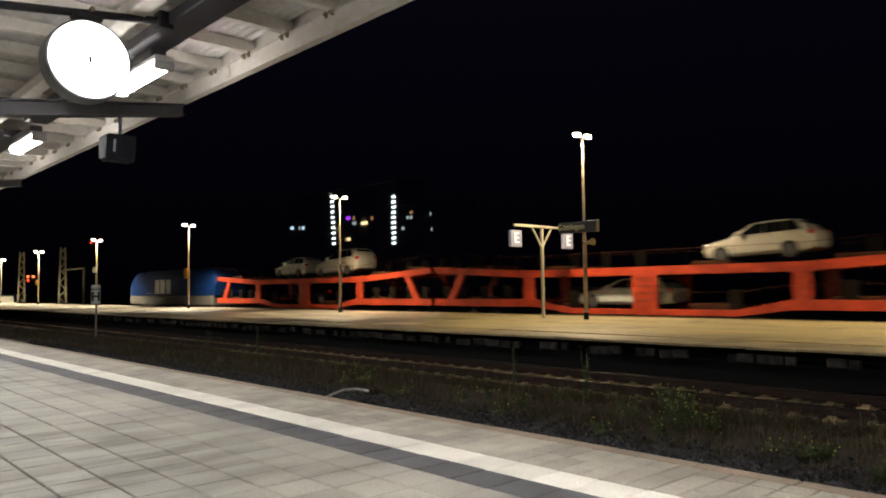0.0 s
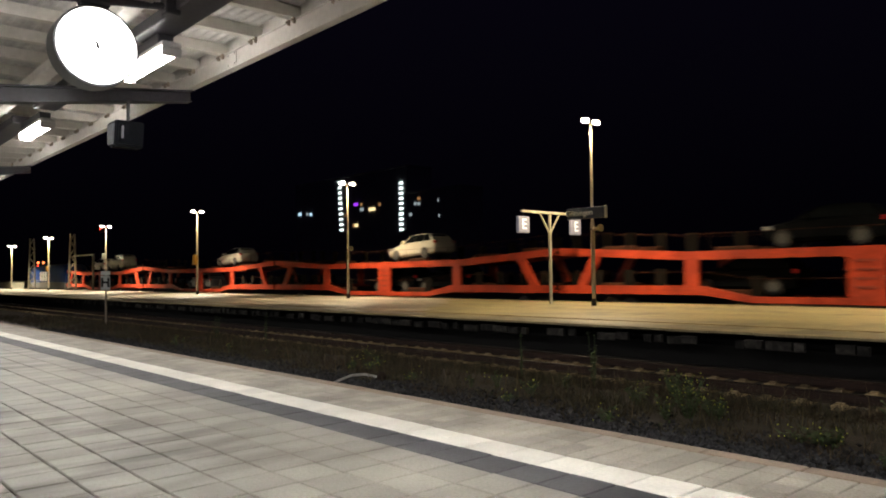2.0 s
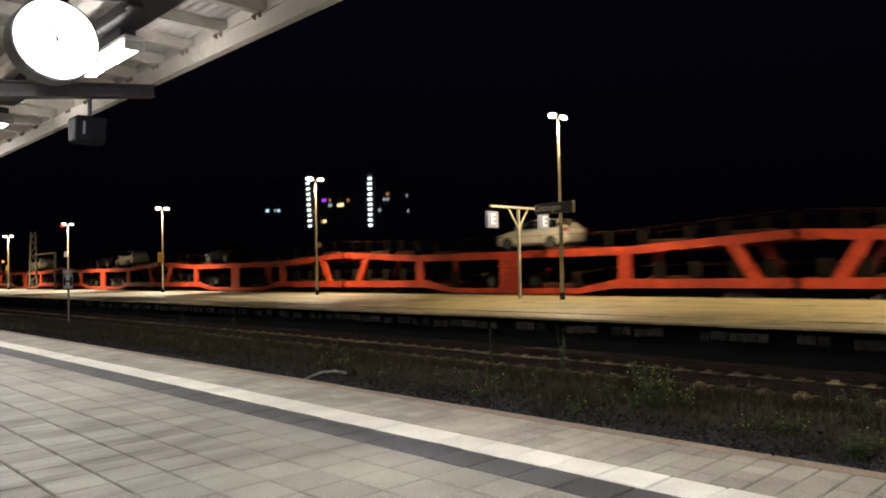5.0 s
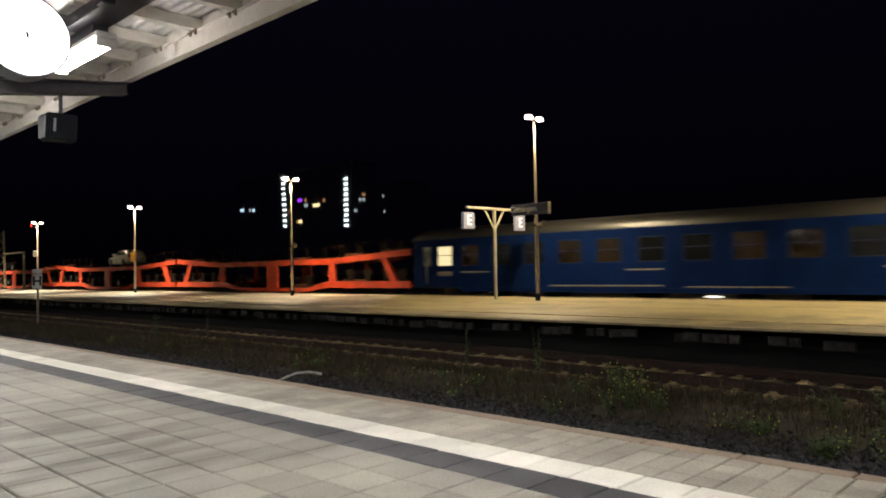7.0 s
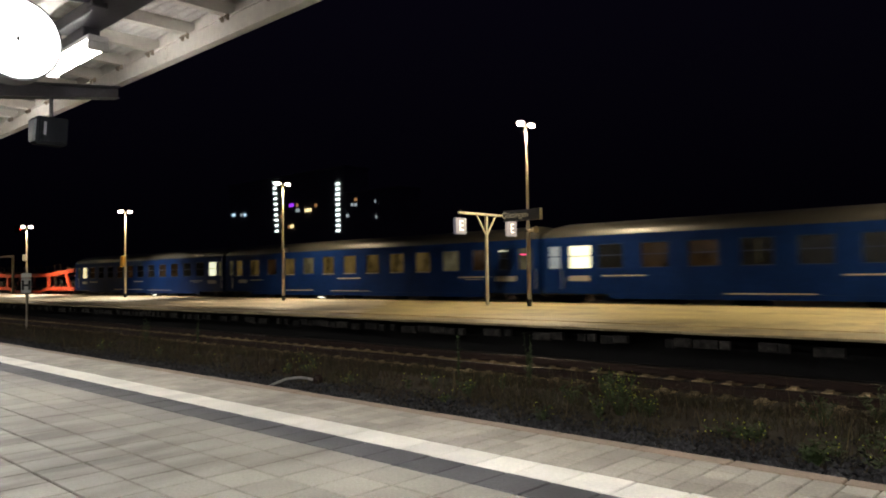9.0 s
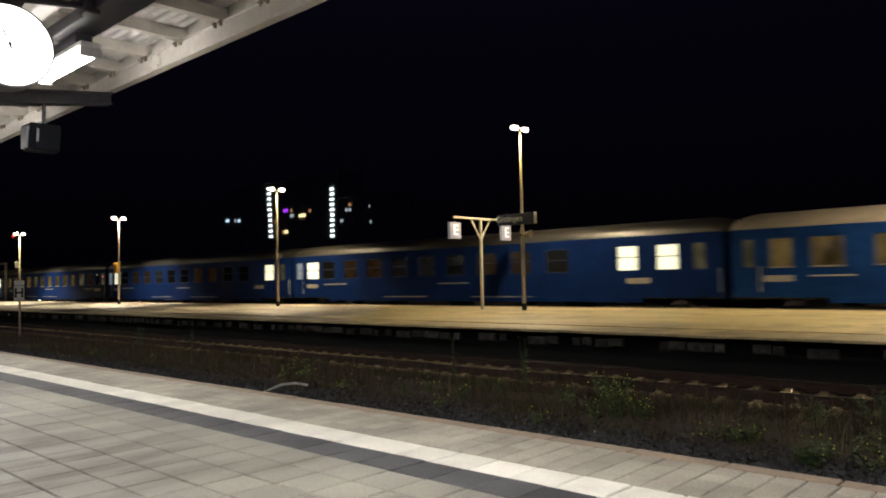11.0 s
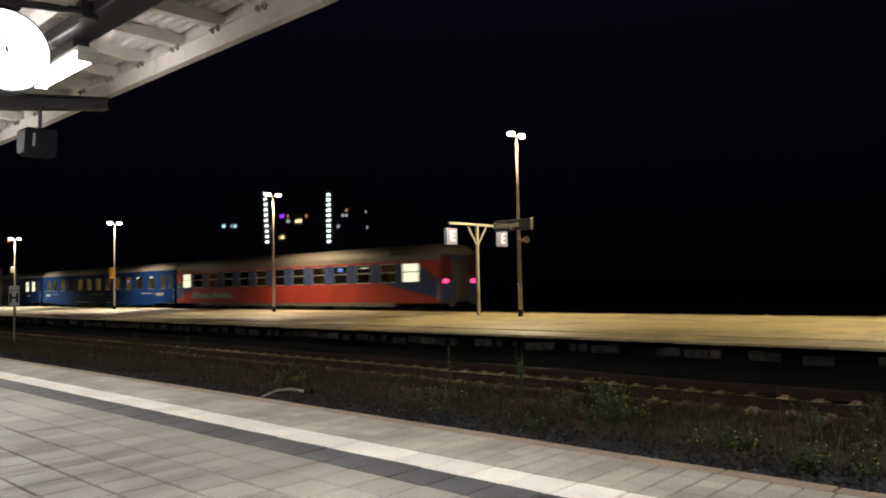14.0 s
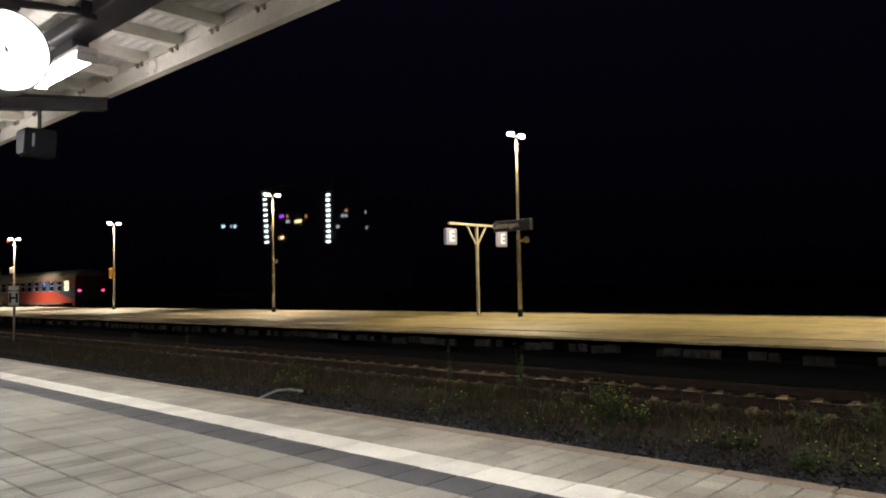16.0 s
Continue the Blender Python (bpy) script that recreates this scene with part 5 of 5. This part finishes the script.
for _ in range(9000):
    x, y = -40 + 43 * rng.random() ** 0.7, NEAR_TRACK + rng.uniform(-1.9, 1.9)
    s = rng.uniform(0.022, 0.045)
    z = RAIL - 0.255 - (0.12 * max(0.0, abs(y - NEAR_TRACK) - 1.4))
    a = rng.uniform(0, 6.28)
    n0 = len(verts)
    for k in range(4):
        ang = a + k * 1.5708
        rr = s * rng.uniform(0.75, 1.3)
        verts.append((x + rr * math.cos(ang), y + rr * math.sin(ang), z + s * rng.uniform(-0.3, 0.3)))
    verts.append((x, y, z + s * rng.uniform(0.5, 0.9)))
    for k in range(4):
        faces.append((n0 + k, n0 + (k + 1) % 4, n0 + 4))
M["brown_stone"] = mat("rusty_track_stones", (0.045, 0.033, 0.027), 0.9, vary=0.3, scale=8, fine=60, island=0.6, bump=0.3)
from_arrays("track_stones", verts, faces, M["brown_stone"], "rust brown stones between the sleepers", "stones")


def blades(name, spots, material, label, width=0.006, lean=0.35, bend=0.3):
    """Thin bent blades: spots of (x, y, height)."""
    verts, faces = [], []
    for x, y, hgt in spots:
        z = bed_z(x, y) if y < 11.2 else -0.99
        a = rng.uniform(0, 6.28)
        dx, dy = math.cos(a), math.sin(a)
        b = rng.uniform(0, 6.28)
        w = width * rng.uniform(0.7, 1.5)
        lx, ly = lean * hgt * rng.uniform(0, 1) * math.cos(b), lean * hgt * rng.uniform(0, 1) * math.sin(b)
        n0 = len(verts)
        verts += [(x - dx * w, y - dy * w, z - 0.02), (x + dx * w, y + dy * w, z - 0.02),
                  (x + lx * 0.4 + dx * w * 0.8, y + ly * 0.4 + dy * w * 0.8, z + hgt * 0.55), (x + lx * 0.4 - dx * w * 0.8, y + ly * 0.4 - dy * w * 0.8, z + hgt * 0.55),
                  (x + lx + bend * lx, y + ly + bend * ly, z + hgt)]
        faces += [(n0, n0 + 1, n0 + 2, n0 + 3), (n0 + 3, n0 + 2, n0 + 4)]
    return from_arrays(name, verts, faces, material, label, "grass")


spots = []
for _ in range(3600):
    cx, cy = -48 + 52 * rng.random() ** 0.75, rng.uniform(8.2, 11.7)
    dens = 0.5 + 0.7 * noise.noise((cx * 0.55, cy * 0.8, 2.0)) + 0.3 * noise.noise((cx * 1.9, cy * 1.9, 7.0))
    if rng.random() > dens:
        continue
    tall = rng.uniform(0.06, 0.24) * (0.4 + 0.9 * dens)
    for _ in range(int(rng.integers(8, 20))):
        spots.append((cx + rng.normal() * 0.12, cy + rng.normal() * 0.12, tall * rng.uniform(0.4, 1.2)))
for _ in range(1800):
    cx, cy = -46 + 49 * rng.random() ** 0.75, rng.uniform(11.0, 11.65)
    for _ in range(int(rng.integers(6, 16))):
        spots.append((cx + rng.normal() * 0.15, cy + rng.normal() * 0.07, rng.uniform(0.05, 0.2)))
blades("grass", spots, M["grass"], "dry brown green grass on the disused track bed", 0.006, 1.3)
# low leafy undergrowth
verts, faces = [], []
for _ in range(1500):
    cx, cy = -44 + 47 * rng.random() ** 0.7, rng.uniform(8.3, 12.0)
    dens = 0.5 + 0.8 * noise.noise((cx * 0.45, cy * 0.7, 11.0))
    if rng.random() > dens:
        continue
    hh, sp = rng.uniform(0.05, 0.32), rng.uniform(0.06, 0.22)
    for _ in range(int(rng.integers(14, 34))):
        a, l = rng.uniform(0, 6.28), sp * rng.random() ** 0.5
        p = Vector((cx + l * math.cos(a), cy + l * math.sin(a), bed_z(cx, cy) + hh * rng.random()))
        b, ln = rng.uniform(0, 6.28), rng.uniform(0.02, 0.06)
        d = Vector((math.cos(b), math.sin(b), rng.uniform(-0.5, 0.8))).normalized() * ln
        w = d.cross(Vector((0.2, 0.1, 1))).normalized() * ln * 0.3
        n0 = len(verts)
        verts += [tuple(p), tuple(p + d * 0.5 + w), tuple(p + d), tuple(p + d * 0.5 - w)]
        faces.append((n0, n0 + 1, n0 + 2, n0 + 3))
M["undergrowth"] = mat("brown_green_undergrowth", (0.06, 0.085, 0.026), 0.8, vary=0.3, scale=0.6, fine=6, bump=0, island=0.6, second=(0.085, 0.05, 0.03), placed=True)
from_arrays("undergrowth", verts, faces, M["undergrowth"], "low brown green leafy weeds on the disused bed", "weeds")
M["dry"] = mat("straw_stalks", (0.2, 0.16, 0.08), 0.8, vary=0.3, scale=4, bump=0, island=0.5)
spots = [(-46 + 49 * rng.random() ** 0.75, rng.uniform(8.6, 11.7), rng.uniform(0.3, 0.65)) for _ in range(650)]
blades("dry_stalks", spots, M["dry"], "thin dry straw stalks among the grass", 0.004, 0.5)
spots = [(-3.05 + rng.normal() * 0.18, 10.4 + rng.normal() * 0.12, rng.uniform(0.25, 0.5)) for _ in range(38)]
blades("pale_grass_tuft", spots, M["dry"], "pale dry grass tuft beside the track", 0.006, 0.9)
M["russet"] = mat("russet_stems", (0.075, 0.045, 0.03), 0.85, vary=0.3, scale=1.5, bump=0, island=0.6, second=(0.05, 0.055, 0.025))
spots = []
for _ in range(520):
    cx, cy = -46 + 49 * rng.random() ** 0.75, rng.uniform(9.0, 11.75)
    tall = rng.uniform(0.2, 0.5) * (0.6 + 0.6 * abs(noise.noise((cx * 0.4, cy * 0.7, 4.0))))
    spots += [(cx + rng.normal() * 0.16, cy + rng.normal() * 0.12, tall * rng.uniform(0.5, 1.2)) for _ in range(int(rng.integers(6, 22)))]
blades("russet_stems", spots, M["russet"], "thin russet seed stems standing over the grass", 0.0045, 0.6)


def weed(x, y, height, spread, leaves, flowers, label, material="weed"):
    z = bed_z(x, y)
    t = thing("weed", label, "plant", (x, y, z), "weeds beside the track")
    r = np.random.default_rng(int(abs(x * 97 + y * 31)))
    tips = []
    for _ in range(max(1, min(14, leaves // 25))):
        a, l = r.uniform(0, 6.28), r.uniform(0.1, 1) * spread
        top = Vector((l * math.cos(a), l * math.sin(a), height * r.uniform(0.6, 1)))
        bm = bmesh.new()
        rod(bm, (0.15 * top.x, 0.15 * top.y, -0.03), top, 0.008, 0.003, 5)
        part("stem", bm, M[material], t)
        tips.append(top)
    bm = bmesh.new()
    for _ in range(leaves):
        top = tips[int(r.integers(len(tips)))]
        f = r.uniform(0.15, 1)
        p = Vector((0.15 * top.x + 0.85 * top.x * f, 0.15 * top.y + 0.85 * top.y * f, top.z * f))
        a, ln = r.uniform(0, 6.28), r.uniform(0.04, 0.11)
        d = Vector((math.cos(a), math.sin(a), r.uniform(-0.3, 0.7))).normalized()
        w = d.cross(Vector((0, 0, 1))).normalized() * ln * 0.22
        q = [p, p + d * ln * 0.5 + w, p + d * ln, p + d * ln * 0.5 - w]
        bm.faces.new([bm.verts.new(v) for v in q])
    part("leaves", bm, M[material], t)["kind"] = "stuff"
    if flowers:
        bm = bmesh.new()
        for _ in range(flowers):
            top = tips[int(r.integers(len(tips)))]
            p = top * r.uniform(0.75, 1.03) + Vector(r.normal(size=3).tolist()) * 0.07
            s = r.uniform(0.008, 0.014)
            m = Matrix.Translation(p) @ Euler(r.uniform(0, 3, 3).tolist()).to_matrix().to_4x4()
            v = [bm.verts.new(m @ Vector(c)) for c in ((s, 0, 0), (0, s, 0), (-s, 0, 0), (0, -s, 0), (0, 0, s), (0, 0, -s))]
            for i in range(4):
                bm.faces.new((v[i], v[(i + 1) % 4], v[4]))
                bm.faces.new((v[(i + 1) % 4], v[i], v[5]))
        part("blossom", bm, M["flower"], t, "small yellow blossoms")["kind"] = "stuff"
    return t


weed(-20.35, 11.0, 1.0, 0.06, 120, 0, "tall slim green weed beside the track")
weed(-9.95, 11.0, 0.93, 0.06, 120, 0, "tall slim green weed beside the track")
weed(-8.2, 11.0, 1.04, 0.1, 200, 0, "tall slim green weed beside the track")
weed(-5.46, 9.51, 0.6, 0.32, 520, 60, "bushy yellow flowering weed beside the track")
weed(-5.12, 9.61, 0.3, 0.3, 250, 22, "low yellow flowering weed beside the track")
weed(-23.7, 11.0, 0.9, 0.3, 200, 0, "bushy green weed beside the track")
weed(-5.65, 9.21, 0.3, 0.2, 150, 15, "low yellow flowering weed beside the track")
weed(-3.02, 10.44, 0.4, 0.35, 220, 0, "pale feathery weed beside the track")
weed(-6.6, 11.0, 0.55, 0.25, 250, 0, "bushy brown weed beside the track")
weed(-3.53, 9.01, 0.16, 0.45, 300, 16, "low yellow flowering weed beside the track")
weed(-11.00, 9.09, 0.15, 0.2, 120, 8, "low green weed beside the track")
weed(-2.50, 8.29, 0.25, 0.2, 200, 0, "low green weed among stones beside the track")
weed(-2.51, 11.29, 0.5, 0.4, 350, 0, "bushy brown weed beside the track")
weed(-6.58, 9.98, 0.3, 0.3, 200, 10, "low green weed beside the track")
weed(-13.47, 9.35, 0.2, 0.2, 100, 8, "low green weed beside the track")
weed(-8.05, 8.60, 0.12, 0.12, 120, 10, "low green weed among stones beside the track")

# small flowering sprigs strewn along the disused bed
for k in range(26):
    x, y = -26 + 24.5 * rng.random() ** 0.7, rng.uniform(8.3, 10.6)
    weed(x, y, rng.uniform(0.12, 0.32), rng.uniform(0.08, 0.22), 60 + int(60 * rng.random()), 3 + int(7 * rng.random()), "low yellow flowering weed beside the track")

# ---- edges and facing of the island platform ----
bm = bmesh.new()
bevelled(bm, 0.006, 0.994, 0, 0.34, -0.055, 0, 0.012, 2)
cop = mesh_of("coping_stone", bm, M["far_coping"])
slabs = []
for ln in (0.26, 0.42, 0.6):
    bm = bmesh.new()
    bevelled(bm, 0.02, ln - 0.02, 0, 0.1, -0.19, 0, 0.02, 1)
    slabs.append((ln, mesh_of("facing_slab", bm, M["concrete"])))
for k in range(90):
    x = 3 - k
    piece("coping_stone", cop, far, (x, FRONT + rng.uniform(-0.012, 0.012), FAR + 0.004 + rng.uniform(-0.006, 0.006)))
x = 3.0
while x > -60:
    ln, me = slabs[int(rng.integers(3))]
    x -= ln
    if rng.random() < 0.78:
        piece("facing_slab", me, far, (x, FRONT + 0.14 + rng.uniform(0.0, 0.3), FAR - 0.165 + rng.uniform(-0.05, 0.015)))
bm = bmesh.new()
for k in range(50):
    bevelled(bm, -87.0 - k, -86.016 - k, FRONT, FRONT + 0.34, FAR - 0.055, FAR + 0.004, 0.012, 1)
ob = part("coping_row", bm, M["far_coping"], far)
ob["kind"] = "stuff"
bm = bmesh.new()
box(bm, -140, 30, BACK - 0.14, BACK, FAR - 0.3, FAR + 0.01)
part("rear_coping", bm, M["far_coping"], far)
# back of the recess, coloured near-black for the shade below the edge
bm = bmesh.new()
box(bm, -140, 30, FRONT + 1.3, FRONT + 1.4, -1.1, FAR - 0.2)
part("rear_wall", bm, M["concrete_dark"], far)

# tufts along the island's far edge
verts, faces = [], []
for _ in range(2600):
    x, y, hh = rng.uniform(-70, 3), BACK - 0.1 + rng.normal() * 0.05, rng.uniform(0.01, 0.07) * (1.8 if rng.random() < 0.12 else 1)
    a, w = rng.uniform(0, 6.28), rng.uniform(0.006, 0.02)
    n0 = len(verts)
    verts += [(x - w, y, FAR), (x + w, y, FAR), (x + rng.normal() * 0.03, y + rng.normal() * 0.02, FAR + 0.01 + hh)]
    faces.append((n0, n0 + 1, n0 + 2))
from_arrays("edge_tufts", verts, faces, M["dry"], "small dry tufts along the platform edge", "grass")

# ---- paving of the near platform ----
TILE = 0.3045


def paving_stone(name, lx, ly, material, gap=0.005):
    bm = bmesh.new()
    c = 0.006
    lo = [bm.verts.new((x, y, -0.04)) for x, y in ((gap, gap), (lx - gap, gap), (lx - gap, ly - gap), (gap, ly - gap))]
    mid = [bm.verts.new((x, y, -c)) for x, y in ((gap, gap), (lx - gap, gap), (lx - gap, ly - gap), (gap, ly - gap))]
    g = gap + c
    top = [bm.verts.new((x, y, 0)) for x, y in ((g, g), (lx - g, g), (lx - g, ly - g), (g, ly - g))]
    for a, b in ((lo, mid), (mid, top)):
        for i in range(4):
            bm.faces.new((a[i], a[(i + 1) % 4], b[(i + 1) % 4], b[i]))
    bm.faces.new(top)
    return mesh_of(name, bm, material)


# rows: from y, to y, single stone's material, joined material, shift along the platform
ROWS = [(4.25, EDGE, 0.609, "coping", "coping", 0.1), (3.315, 3.61, TILE, "white_tile", "white_far", 0.185), (3.01, 3.315, TILE, "dark_tile", "dark_far", 0.15)]
y1 = 3.01
while y1 > -7.4:
    ROWS.append((y1 - 0.297, y1, TILE, "tile", "tile_far", 0.14))
    y1 -= 0.297
near_stuff = {}
for y0, y1, ln, single, joined, shift in ROWS:
    me = paving_stone("paving_stone", ln, y1 - y0, M[single])
    n = int(97 / ln)
    vs, fs = near_stuff.setdefault(joined, ([], []))
    for k in range(n):
        x = 13.962 + shift - ln * (k + 1)
        dz, tilt = rng.uniform(-0.0015, 0.0015), rng.uniform(-0.003, 0.003)
        if -7.2 < x < -2.0 and y0 > 1.7:
            ob = piece("paving_stone", me, near, (x, y0, dz))
            ob.rotation_euler = (tilt, rng.uniform(-0.003, 0.003), 0)
        else:
            n0 = len(vs)
            for v in me.vertices:
                vs.append((v.co.x + x, v.co.y + y0, v.co.z + dz + tilt * v.co.y))
            for p in me.polygons:
                fs.append([n0 + i for i in p.vertices])
# narrow beige pavers between the white line and the coping: columns in broken bond
vs, fs = near_stuff.setdefault("paver_far", ([], []))
BONDS = (((0, 1), (1, 3), (3, 4)), ((0, 2), (2, 4)), ((0, 1), (1, 2), (2, 3), (3, 4)), ((0, 1), (1, 3), (3, 4)), ((0, 2), (2, 4)))
lengths = {n: paving_stone("paving_stone", 0.1625, 0.16 * n, M["paver"], 0.0035) for n in (1, 2)}
for k in range(590):
    x = 12.67 - 0.1625 * k
    for a, b in BONDS[int(rng.integers(0, 5))]:
        me, y0 = lengths[b - a], 3.61 + 0.16 * a
        dz, tilt = rng.uniform(-0.0015, 0.0015), rng.uniform(-0.004, 0.004)
        if -6.2 < x < -1.0:
            piece("paving_stone", me, near, (x, y0, dz)).rotation_euler = (tilt, rng.uniform(-0.004, 0.004), 0)
        else:
            n0 = len(vs)
            vs += [(v.co.x + x, v.co.y + y0, v.co.z + dz + tilt * v.co.y) for v in me.vertices]
            fs += [[n0 + i for i in p.vertices] for p in me.polygons]
for joined, (vs, fs) in near_stuff.items():
    from_arrays("paving", vs, fs, M[joined], "", "", near)
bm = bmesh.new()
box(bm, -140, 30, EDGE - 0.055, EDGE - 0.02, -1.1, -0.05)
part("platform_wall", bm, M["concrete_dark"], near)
bm = bmesh.new()
box(bm, -140, -82.9, 2.0, EDGE, -0.03, 0.0)
part("paving_strip", bm, M["paver_far"], near)


def place(s, t):
    """Where a point s metres behind the first coach's front is at t seconds: the train gains a little speed."""
    return START + s - SPEED * t - 1.5 * max(0.0, (t - 8) / 8) ** 1.3


def motions():
    for ob, s in VEHICLES:
        walk(ob, [(t, pose(place(s, t), FAR_TRACK, RAIL)) for t in (0, 2, 4, 6, 8, 10, 12, 14, 16)])
    for ob, s, z in CARS:
        # cars over the sloping end of the upper deck stand nose down
        dip = -2.6 if z > 2 and 14 < (s + 181.85) % 26 < 19 else 0.0
        walk(ob, [(t, pose(place(s, t), FAR_TRACK, RAIL + z + (0.05 if dip else 0.0), 0, dip, 0)) for t in (0, 2, 4, 6, 8, 10, 12, 14, 16)])


motions()
